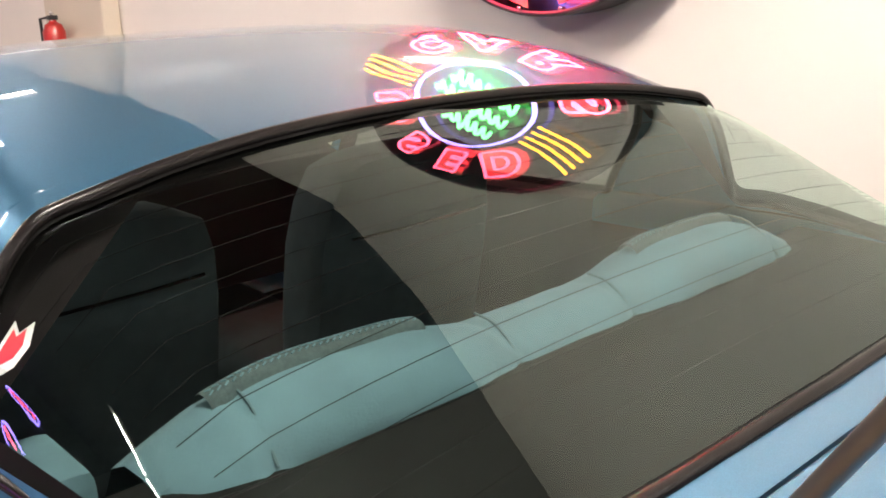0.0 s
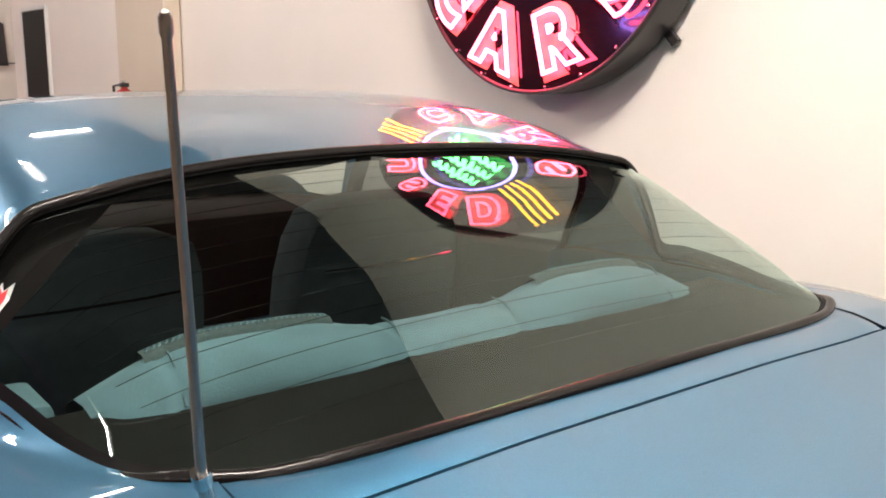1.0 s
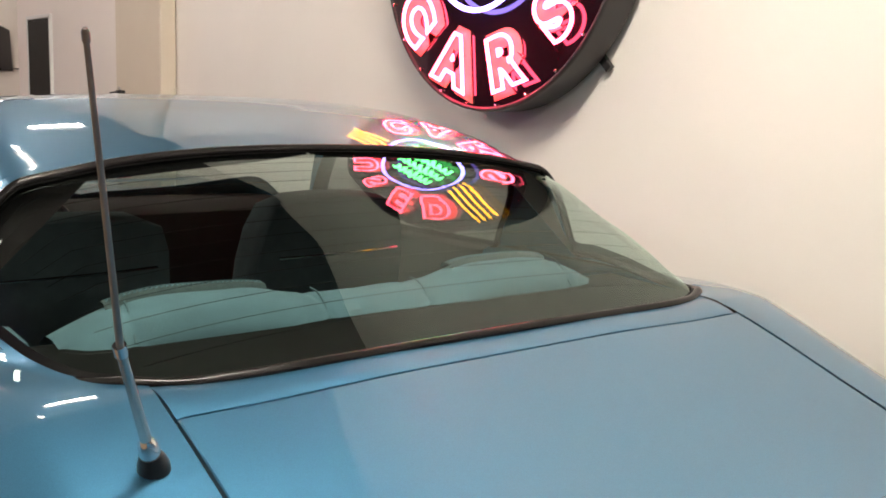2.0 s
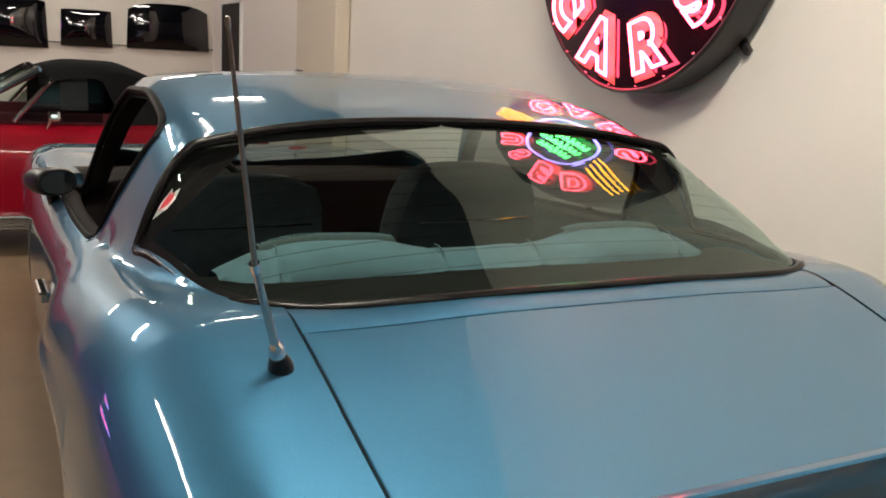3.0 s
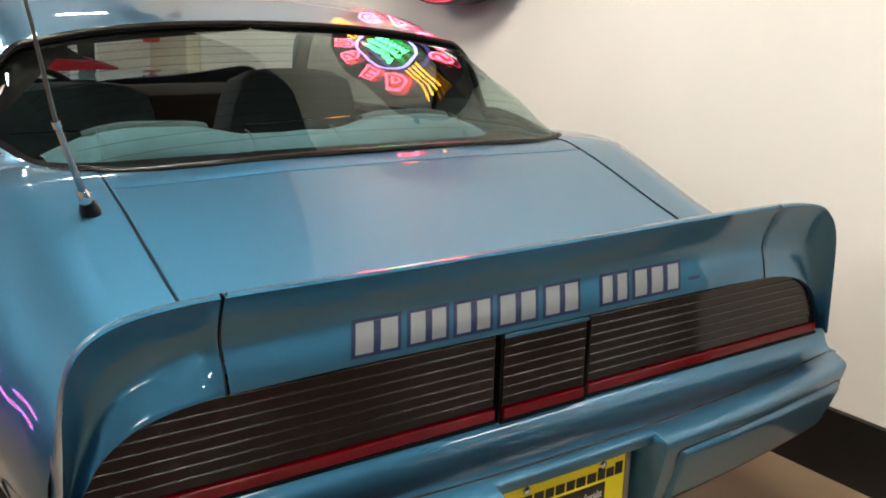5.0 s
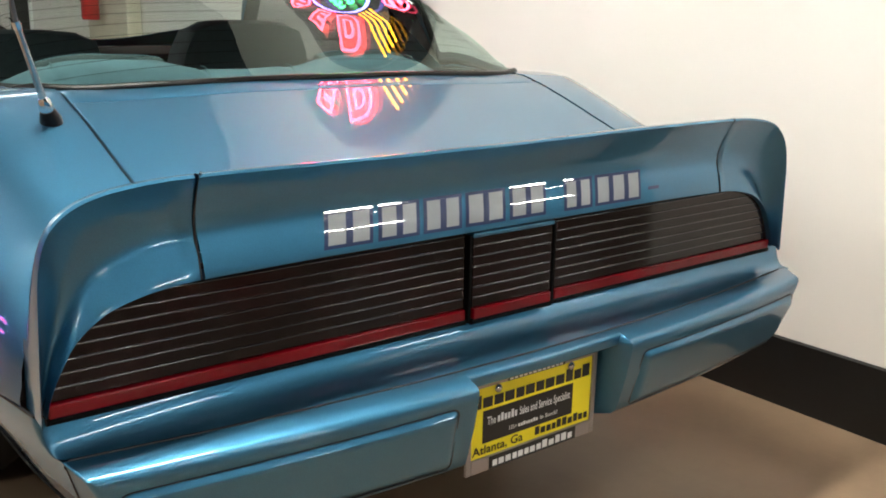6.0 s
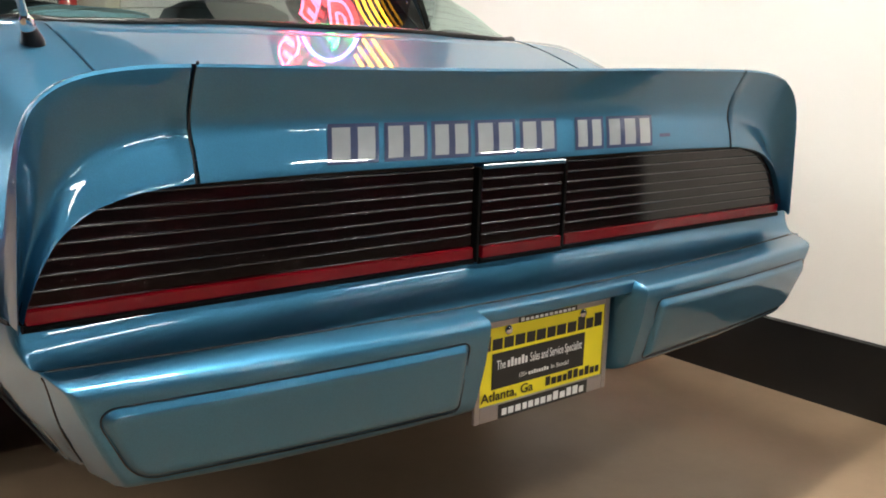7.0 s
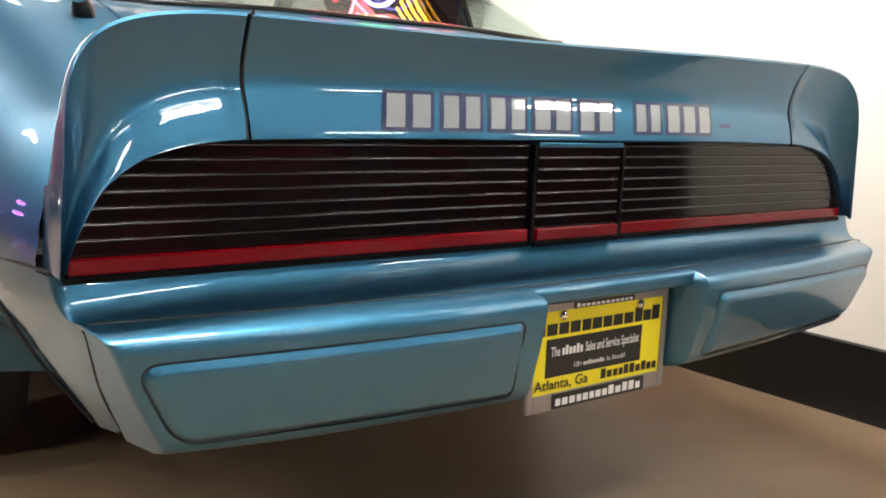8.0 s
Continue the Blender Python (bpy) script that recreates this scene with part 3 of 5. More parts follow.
def build_tail(car):
    lip, crease, border = tail_lines()

    def section(i, side):
        L, M, B = np.array(lip[i]), crease[i], border[i]
        # the lip stands a little higher on the wall side
        L[1] += 0.007 * min(1.0, max(0.0, (side * L[0] + 0.3) / 0.6)) * min(1.0, max(0.0, (0.84 - L[0]) / 0.08))
        out = min(1.0, max(0.0, (L[0] - 0.62) / 0.2))
        yl, yb = 0.047, 0.062
        u = min(1.0, max(0.0, (M[0] - 0.60) / 0.03))
        ym = 0.082 + 0.009 * u * u * (3 - 2 * u)
        # from the skin over the lip, down the hollow face, round the crease to the lamps
        if L[0] < 0.825:
            sk = (L[0], 0.128, min(skin(L[0], 0.128) - 0.001, L[1] - 0.004))
        else:
            sk = (L[0] - 0.002, 0.128, L[1])
        pts = [sk]
        for t in (0.3, 0.6, 0.85, 0.96):
            pts.append((sk[0] + (L[0] - sk[0]) * t, sk[1] + (yl + 0.012 - sk[1]) * t, sk[2] + (L[1] + 0.001 - sk[2]) * math.sin(t * math.pi / 2)))
        pts += [(L[0], yl + 0.003, L[1] + 0.001), (L[0], yl, L[1] - 0.003), (L[0] - 0.002 * out, yl + 0.003, L[1] - 0.007)]
        def upper(t):
            return Vector((L[0] + (M[0] - L[0]) * t, yl + (ym - yl) * (0.4 * t + 0.6 * math.sin(t * math.pi / 2)), L[1] + (M[1] - L[1]) * t))

        def lower(t):
            return Vector((M[0] + (B[0] - M[0]) * t, ym + (yb - ym) * t - 0.0022 * math.sin(math.pi * t), M[1] + (B[1] - M[1]) * t))
        pts += [tuple(upper(t)) for t in (0.2, 0.4, 0.58)]
        a, m, b = upper(0.72), Vector((M[0], ym, M[1])), lower(0.26)
        pts += [tuple(a * (1 - t) ** 2 + m * (2 * t * (1 - t)) + b * t * t) for t in (0.0, 0.17, 0.34, 0.5, 0.66, 0.83, 1.0)]
        pts += [tuple(lower(t)) for t in (0.38, 0.5, 0.62, 0.75, 0.87, 0.96)]
        pts += [(B[0], yb + 0.0004, B[1] - 0.0005), (B[0], yb + 0.004, B[1] - 0.002), (B[0], yb + 0.05, B[1])]
        return [(side * p[0], p[1], p[2]) for p in pts]

    cut = min(range(len(lip)), key=lambda i: abs(lip[i][0] - 0.598))

    rows = [section(i, -1) for i in range(cut, 0, -1)] + [section(i, 1) for i in range(0, cut + 1)]
    shift = lambda r, d: [(x + d, y, z) for x, y, z in r]
    rows[0], rows[-1] = shift(rows[0], 0.003), shift(rows[-1], -0.003)
    sp = grid("spoiler_middle", rows, PAINT, car, "middle piece of a blue rear spoiler")
    # name lettering on the spoiler as plain outlined blocks
    blocks = [(-0.393, -0.303), (-0.293, -0.211), (-0.203, -0.121), (-0.113, -0.022), (-0.012, 0.077), (0.124, 0.200), (0.208, 0.340)]

    def decal(name, x0, x1, t0, t1, off, mat):
        r = []
        for t in np.linspace(t0, t1, 6):
            y = 0.082 + (0.062 - 0.082) * t - 0.0022 * math.sin(math.pi * t) - off - (0.0018 * (1 - t / 0.26) ** 2 if t < 0.26 else 0.0)
            r.append([(x0 + 0.012 * (0.4 - t) + (x1 - x0) * u, y, 0.836 + (0.766 - 0.836) * t) for u in np.linspace(0, 1, 6)])
        grid(name, r, mat, sp)

    for x0, x1 in blocks:
        decal("letter_border", x0, x1, 0.04, 0.86, 0.0010, DECAL_BLUE)
        decal("letter_block", x0 + 0.007, x1 - 0.007, 0.12, 0.78, 0.0016, DECAL_SILVER)
        n = 2 if x1 - x0 > 0.1 else 1
        for k in range(n):
            xm = x0 + (x1 - x0) * (k + 1) / (n + 1)
            decal("letter_line", xm - 0.0065, xm + 0.0065, 0.12, 0.78, 0.0022, DECAL_BLUE)
    decal("maker_mark", 0.362, 0.395, 0.55, 0.64, 0.0010, DECAL_BLUE)
    for side in (-1, 1):
        rows = [section(i, side) for i in range(cut, len(lip))]
        rows[0] = shift(rows[0], side * 0.003)
        grid("spoiler_end", rows, PAINT, car)
        bead = [(side * (0.598), y + 0.0012, z) for _, y, z in section(cut, 1)[6:-2]]
        tube("spoiler_joint", bead, 0.0020 if side < 0 else 0.0011, SHADOW_BLACK, car, sides=6)
    # dark tail panel behind the lamps
    bm = box(-0.80, 0.112, 0.59, 0.80, 0.122, 0.757)
    part("tail_panel", bm, SHADOW_BLACK, car)
    build_lamps(car, border)
    build_bumper(car)


def lamp_top(x, border):
    bx, bz = [p[0] for p in border], [p[1] for p in border]
    return float(np.interp(abs(x), bx, bz))


def build_lamps(car, border):
    zb = 0.603
    for x0, x1, name in ((-0.818, -0.106, "tail_lamp"), (-0.098, 0.098, "middle_lamp"), (0.106, 0.818, "tail_lamp")):
        lift = 0.006 if name == "middle_lamp" else 0.0
        lamp = new(name)
        lamp.parent = car
        tagged(lamp, "smoked ribbed tail lamp with a red lower strip")
        xs = list(np.linspace(x0, x1, 60 if name == "tail_lamp" else 16))
        top = lambda x: min(lamp_top(x, border), 0.766 - (0.012 if name == "middle_lamp" else 0)) - 0.004
        ylen = 0.078 - lift
        rows = [[(x, ylen + 0.0, zb + (max(top(x), zb + 0.004) - zb) * t) for x in xs] for t in np.linspace(0, 1, 8)]
        grid("lens", rows, LENS, lamp, smooth=False)
        # ribs: wedges with a sharp upper lip
        n = 7
        for k in range(n):
            z1 = 0.757 - k * 0.0187
            z0 = z1 - 0.0178
            def reach(z):
                q = [x for x in np.linspace(x0 + 0.003, x1 - 0.003, 200) if top(x) > min(z, 0.7485)]
                return min(q), max(q)
            seg = 8
            prof = [(0.0, z1), (-0.0022, z1 - 0.0001), (-0.0034, z1 - 0.0006), (-0.0039, z1 - 0.0014), (-0.0036, z1 - 0.0021), (-0.0029, z1 - 0.0026), (-0.0044, z0 + 0.0006), (-0.0038, z0), (0.004, z0)]
            ends = [reach(z) for _, z in prof]
            rows = [[(a + (b - a) * i / seg, ylen + dy, z) for (dy, z), (a, b) in zip(prof, ends)] for i in range(seg + 1)]
            bm = bmesh.new()
            vs = [[bm.verts.new(p) for p in r] for r in rows]
            for r0, r1 in zip(vs, vs[1:]):
                for j in range(len(prof) - 1):
                    bm.faces.new((r0[j], r0[j + 1], r1[j + 1], r1[j]))
            bm.faces.new(vs[0])
            bm.faces.new(vs[-1][::-1])
            part("rib", bm, LENS, lamp, smooth=True)
            a, b = ends[3]
            tube("rib_bead", [(a + 0.001, ylen - 0.0030, z1 - 0.0014), (b - 0.001, ylen - 0.0030, z1 - 0.0014)], 0.0019, LENS_BEAD, lamp, sides=10)
        # red strip
        part("red_strip", box(x0 + 0.003, ylen - 0.010, 0.604, x1 - 0.003, ylen + 0.01, 0.6245, 0.003), LENS_RED, lamp, "red reflector strip")
        lo = [(x, ylen - 0.004, zb - 0.003) for x in np.linspace(x0, x1, 10)]
        tube("lamp_seal", lo, 0.006, SEAL, lamp, sides=6)
    for x in (-0.102, 0.102):
        part("lamp_divider", box(x - 0.003, 0.066, 0.598, x + 0.003, 0.1, 0.757, 0.001), SEAL, car)
    # small tab over the middle lamp
    part("lock_cover", box(-0.098, 0.064, 0.7535, 0.098, 0.09, 0.762, 0.002), PAINT, car)
    for side in (-1, 1):
        e = [(side * p[0], 0.079, p[1] - 0.003) for p in smooth_path(BORDER, 60)[18:]]
        tube("lamp_seal", e, 0.004, SEAL, car, sides=6)


def face_y(x):
    return -0.070 + 0.055 * (x / 0.77) ** 2


# bumper profile: inward from the face, height
BUMP = [(-0.052, 0.5530), (-0.046, 0.5545), (-0.010, 0.5440), (-0.003, 0.5405), (0.0, 0.5350), (-0.001, 0.520), (-0.010, 0.47), (-0.024, 0.415), (-0.031, 0.394), (-0.040, 0.384), (-0.060, 0.376), (-0.12, 0.372)]


def bump_rise(x, z):
    t = min(1.0, max(0.0, (abs(x) - 0.5) / 0.3))
    return 0.008 * t * t * (3 - 2 * t) if z < 0.45 else 0.0


def build_bumper(car):
    bump = new("bumper")
    bump.parent = car
    tagged(bump, "body-coloured rear bumper cover with recessed panels")
    R, RC = 0.187, 0.013

    def face_row(x, side):
        return [(side * x, face_y(x) - o, z + bump_rise(x, z) * (1.0 if side < 0 else 0.15)) for o, z in BUMP]

    def seam_y(z):
        return 0.036 + 0.48 * max(0.0, 0.547 - z)

    def wrap(points, reach, side, r):
        """Rows that carry an edge profile round the corner and on to the seam."""
        rows = []
        for a in (0.25, 0.5, 0.75, 1.0, 1.25, 1.5):
            rows.append([(side * (side_x(y + r, z, side) - r + r * math.sin(a)), y + r * (1 - math.cos(a)), z) for y, z in points])
        for k in (0.25, 0.5, 0.75, 1.0):
            row = []
            for y, z in points:
                yk = y + r + max(0.0, reach(z) - y - r) * k
                row.append((side * side_x(yk, z, side), yk, z))
            rows.append(row)
        return rows

    for side in (-1, 1):
        rim = [(face_y(0.775) - o, z + bump_rise(0.775, z) * (1.0 if side < 0 else 0.15)) for o, z in BUMP]
        ends = [side_x(y + RC, z, side) - RC for y, z in rim]
        rows = []
        for u in np.linspace(0, 1, 28):
            row = []
            for (o, z), e in zip(BUMP, ends):
                x = R + (e - R) * u
                row.append((side * x, face_y(x) - o, z + bump_rise(x, z) * (1.0 if side < 0 else 0.15)))
            rows.append(row)
        edge = [(p[1], p[2]) for p in rows[-1]]
        rows += wrap(edge, seam_y, side, RC)
        grid("bumper_half", rows, PAINT, bump)
        # inner wall of the plate recess, with a raised lip
        prof = face_row(R, side)[1:]
        rows = [prof, [(x - side * 0.002, y + 0.002, z - 0.001) for x, y, z in prof], [(side * (R - 0.018), 0.018, z - 0.004) for x, y, z in prof]]
        grid("recess_wall", rows, PAINT, bump)

        # raised panel with rounded corners and a dark line about it
        def panel_pt(u, v, out):
            tl, bl = (0.226, 0.514), (0.222, 0.396)
            tr, br = ((0.770, 0.513), (0.714, 0.404)) if side < 0 else ((0.836, 0.509), (0.775, 0.400))
            x = (tl[0] * (1 - u) + tr[0] * u) * (1 - v) + (bl[0] * (1 - u) + br[0] * u) * v
            z = (tl[1] * (1 - u) + tr[1] * u) * (1 - v) + (bl[1] * (1 - u) + br[1] * u) * v
            y = face_y(x) + float(np.interp(z, [0.384, 0.394, 0.415, 0.47, 0.52, 0.535], [0.040, 0.031, 0.024, 0.010, 0.001, 0.0])) - out
            return (side * x, y, z)

        def loop_uv(d):
            """Rounded loop in the panel's own square, drawn in by d metres."""
            du, dv = d / 0.54, d / 0.115
            ru, rv = max(0.006, 0.030 - d) / 0.54, max(0.006, 0.030 - d) / 0.115
            out = []
            for cu, cv, a0 in ((1 - du - ru, dv + rv, -90), (1 - du - ru, 1 - dv - rv, 0), (du + ru * 0.4, 1 - dv - rv * 0.4, 90), (du + ru * 0.4, dv + rv * 0.4, 180)):
                k = 1.0 if cu > 0.5 else 0.4
                for a in np.linspace(a0, a0 + 90, 7):
                    out.append((cu + k * ru * math.cos(math.radians(a)), cv + k * rv * math.sin(math.radians(a))))
            n = len(out)
            full = []
            for q in range(n):
                a, b = np.array(out[q]), np.array(out[(q + 1) % n])
                steps = 10 if abs(b[0] - a[0]) > 0.5 else 1
                full += [tuple(a + (b - a) * t / steps) for t in range(steps)]
            return full

        rows = [[panel_pt(u, v, o) for u, v in loop_uv(d)] for d, o in ((0.0, -0.003), (0.0012, 0.001), (0.009, 0.0075), (0.011, 0.0085), (0.02, 0.0088), (0.045, 0.0088))]
        mid = [panel_pt(0.1 + 0.8 * min(1, max(0, (u - 0.08) / 0.84)), 0.5, 0.0088) for u, v in loop_uv(0.045)]
        grid("bumper_panel", rows + [mid], PAINT, bump, closed=True)
        tube("panel_groove", [panel_pt(u, v, 0.0006) for u, v in loop_uv(-0.001)], 0.0010, SHADOW_BLACK, bump, sides=5, closed=True)
        # seam about the bumper
        seam = [(side * x, face_y(x) + 0.0535, 0.5535) for x in np.linspace(0, 0.792 if side < 0 else 0.844, 24)]
        bend = [(side * x + (0.052 if side > 0 else 0.0), y, z) for x, y, z in ((0.800, 0.0425, 0.5530), (0.8055, 0.0415, 0.5515), (0.8085, 0.0390, 0.5480))]
        side_line = [(side * (side_x(seam_y(z), z, side) - 0.0005), seam_y(z) + 0.001, z) for z in np.linspace(0.543, 0.400, 12)]
        tube("bumper_seam", seam + bend + side_line, 0.0019, SHADOW_BLACK, bump, sides=5)
        # apron from the lamps down to the seam, carried round the corner
        def apron_yz(x, t):
            S0, C0, T0 = (face_y(x) + 0.056, 0.5545), (0.076, 0.5585), (0.083, 0.603)
            return tuple(T0[q] * (1 - t) ** 2 + 2 * t * (1 - t) * C0[q] + t * t * S0[q] for q in (0, 1))
        ts = np.linspace(0, 1, 14)
        ends = [side_x(apron_yz(0.79, t)[0] + 0.016, apron_yz(0.79, t)[1], side) - 0.016 for t in ts]
        rows = [[(side * e * u, *apron_yz(min(e * u, 0.80), t)) for t, e in zip(ts, ends)] for u in np.linspace(0, 1, 28)]
        edge = [(p[1], p[2]) for p in rows[-1]]
        rows += wrap(edge, lambda z: 0.128, side, 0.016)
        grid("tail_apron", rows, PAINT, bump)
        # foot of the quarter beside the bumper
        zs = list(np.linspace(0.5545, 0.392, 14))
        rows = []
        for k in np.linspace(0, 1, 7):
            rows.append([(side * (side_x(seam_y(z) + 0.003 + (0.129 - seam_y(z)) * k, z, side)), seam_y(z) + 0.003 + (0.129 - seam_y(z)) * k, z) for z in zs])
        rows.append([(x - side * 0.05, y, z) for x, y, z in rows[-1]])
        grid("quarter_corner", rows, PAINT, bump)
        line = [(side * (side_x(y, z, side) + 0.0005), y, z) for y, z in ((0.085, 0.607), (0.15, 0.607), (0.25, 0.605), (0.295, 0.600), (0.298, 0.585), (0.275, 0.53), (0.24, 0.46), (0.215, 0.41), (0.20, 0.38))]
        tube("quarter_seam", smooth_path(line, 40), 0.0022, SHADOW_BLACK, bump, sides=5)
    # part over the plate
    rows = []
    for x in np.linspace(-R, R, 14):
        f = face_y(x)
        rows.append([(x, f + o, z) for o, z in ((0.052, 0.5530), (0.046, 0.5545), (0.034, 0.5512), (0.031, 0.5498), (0.029, 0.5470), (0.029, 0.5400), (0.030, 0.5300), (0.033, 0.5270))] + [(x, 0.018, 0.522)])
    grid("bumper_bridge", rows, PAINT, bump)
    grid("recess_back", [[(x, 0.018, z) for x in (-R, 0, R)] for z in (0.52, 0.45, 0.376)], PAINT, bump, smooth=False)
    # fuel tank and floor pan, under-car shade put in as near-black colour
    part("fuel_tank", box(-0.55, 0.30, 0.26, 0.55, 0.80, 0.40, 0.04), SHADOW_BLACK, car)
    part("floor_pan", box(-0.66, 0.16, 0.36, 0.66, 4.7, 0.40, 0.02), SHADOW_BLACK, car)
    build_plate(car)


def build_plate(car):
    p = new("number_plate")
    p.parent = car
    tagged(p, "yellow dealer plate with black bars in a grey frame")
    y, zc = -0.002, 0.435
    part("plate_sheet", box(-0.150, y, zc - 0.076, 0.150, y + 0.002, zc + 0.076, 0.0005, 1), PLATE_YELLOW, p)
    for x0, x1, z0, z1 in ((-0.160, -0.149, 0.345, 0.518), (0.149, 0.160, 0.345, 0.518), (-0.1485, 0.1485, 0.345, 0.372), (-0.1485, 0.1485, 0.505, 0.518)):
        part("plate_frame", box(x0, y - 0.004, z0, x1, y + 0.003, z1, 0.0015), FRAME_GREY, p)

    def bar(x0, x1, z0, z1, mat, dy=0.0012):
        part("bar", box(x0, y - dy, z0, x1, y - dy + 0.0008, z1), mat, p)

    bar(-0.122, 0.100, 0.398, 0.460, PLATE_BLACK)
    rng = random.Random(3)

    def words(x0, x1, z0, z1, mat, dy, n, fill=0.66):
        """A row of plain bars of uneven width."""
        w = [rng.uniform(0.88, 1.12) for _ in range(n)]
        k = (x1 - x0) / sum(w)
        x = x0
        for q in w:
            bar(x, x + q * k * fill, z0, z1 - (0.0 if rng.random() > 0.75 else (z1 - z0) * 0.25), mat, dy)
            x += q * k

    def lettering(text, x0, x1, z0, height, mat=PLATE_WHITE):
        """Flat letters between x0 and x1, standing on z0."""
        cu = bpy.data.curves.new("lettering", "FONT")
        cu.body = text
        cu.size = 1.0
        cu.offset = 0.012
        cu.resolution_u = 3
        ob = bpy.data.objects.new("lettering", cu)
        scene.collection.objects.link(ob)
        bpy.context.view_layer.update()
        me = bpy.data.meshes.new_from_object(ob.evaluated_get(bpy.context.evaluated_depsgraph_get()))
        bpy.data.objects.remove(ob)
        lo, hi = min(v.co.x for v in me.vertices), max(v.co.x for v in me.vertices)
        for v in me.vertices:
            v.co = (x0 + (v.co.x - lo) / (hi - lo) * (x1 - x0), y - 0.0022, z0 + v.co.y / 0.72 * height)
        me.materials.clear()
        me.materials.append(mat)
        new("lettering", me).parent = p

    lettering("The", -0.113, -0.093, 0.432, 0.016)
    words(-0.088, -0.040, 0.432, 0.447, PLATE_WHITE, 0.0022, 6)
    lettering("Sales and Service Specialist", -0.036, 0.092, 0.432, 0.016)
    lettering("135+", -0.060, -0.042, 0.409, 0.008)
    words(-0.038, 0.012, 0.409, 0.416, PLATE_WHITE, 0.0022, 8)
    lettering("In Stock!", 0.016, 0.060, 0.409, 0.008)
    words(-0.148, 0.146, 0.466, 0.491, PLATE_BLACK, 0.0012, 12, 0.84)
    lettering("Atlanta, Ga", -0.146, -0.026, 0.379, 0.0165, PLATE_BLACK)
    words(0.006, 0.146, 0.379, 0.395, PLATE_BLACK, 0.0012, 10, 0.74)
    bar(-0.108, 0.108, 0.3465, 0.3712, PLATE_BLACK, 0.0058)
    words(-0.101, 0.102, 0.3515, 0.3665, PLATE_WHITE, 0.0068, 13, 0.72)
    bar(-0.07, 0.07, 0.506, 0.516, PLATE_BLACK, 0.0058)
    words(-0.066, 0.067, 0.508, 0.514, PLATE_WHITE, 0.0068, 12)
    for x in (-0.09, 0.09):
        bm = bmesh.new()
        bmesh.ops.create_uvsphere(bm, u_segments=12, v_segments=8, radius=0.008)
        bmesh.ops.scale(bm, vec=(1, 0.6, 1), verts=bm.verts)
        bmesh.ops.translate(bm, vec=(x, y - 0.003, 0.497), verts=bm.verts)
        part("plate_screw", bm, CHROME, p, smooth=True)


def cushion(x0, x1, y0, y1, z0, z1, bulge=0.03, bevel=0.035):
    bm = box(x0, y0, z0, x1, y1, z1)
    bmesh.ops.subdivide_edges(bm, edges=list(bm.edges), cuts=5, use_grid_fill=True)
    cx, cy, cz = (x0 + x1) / 2, (y0 + y1) / 2, (z0 + z1) / 2
    for v in bm.verts:
        u, w, q = (v.co.x - cx) / (x1 - x0) * 2, (v.co.y - cy) / (y1 - y0) * 2, (v.co.z - cz) / (z1 - z0) * 2
        s = 1 + bulge * 3 * (1 - u * u) * (1 - q * q)
        v.co.y = cy + (v.co.y - cy) * s
        e = 1 - 0.10 * (abs(u) ** 4 * abs(q) ** 4)
        v.co.x, v.co.z = cx + (v.co.x - cx) * e, cz + (v.co.z - cz) * e
    bmesh.ops.smooth_vert(bm, verts=bm.verts, factor=0.4, use_axis_x=True, use_axis_y=True, use_axis_z=True)
    return bm


def build_inner_mirror(car):
    m = new("inner_mirror")
    m.parent = car
    tagged(m, "small rear-view mirror under the windscreen top")
    x, y, z = MIRROR
    for name, bm, mat in (("mirror_shell", box(-0.105, 0.0, -0.028, 0.105, 0.022, 0.028, 0.009), RUBBER), ("mirror_glass", box(-0.098, -0.003, -0.023, 0.098, 0.001, 0.023, 0.001), CHROME)):
        bmesh.ops.rotate(bm, cent=(0, 0, 0), matrix=Matrix.Rotation(math.radians(-8), 3, "Z"), verts=bm.verts)
        bmesh.ops.translate(bm, vec=(x, y, z), verts=bm.verts)
        part(name, bm, mat, m)
    tube("mirror_stem", [(x, y + 0.02, z), (x, y + 0.07, z + 0.05)], 0.006, RUBBER, m, sides=6)


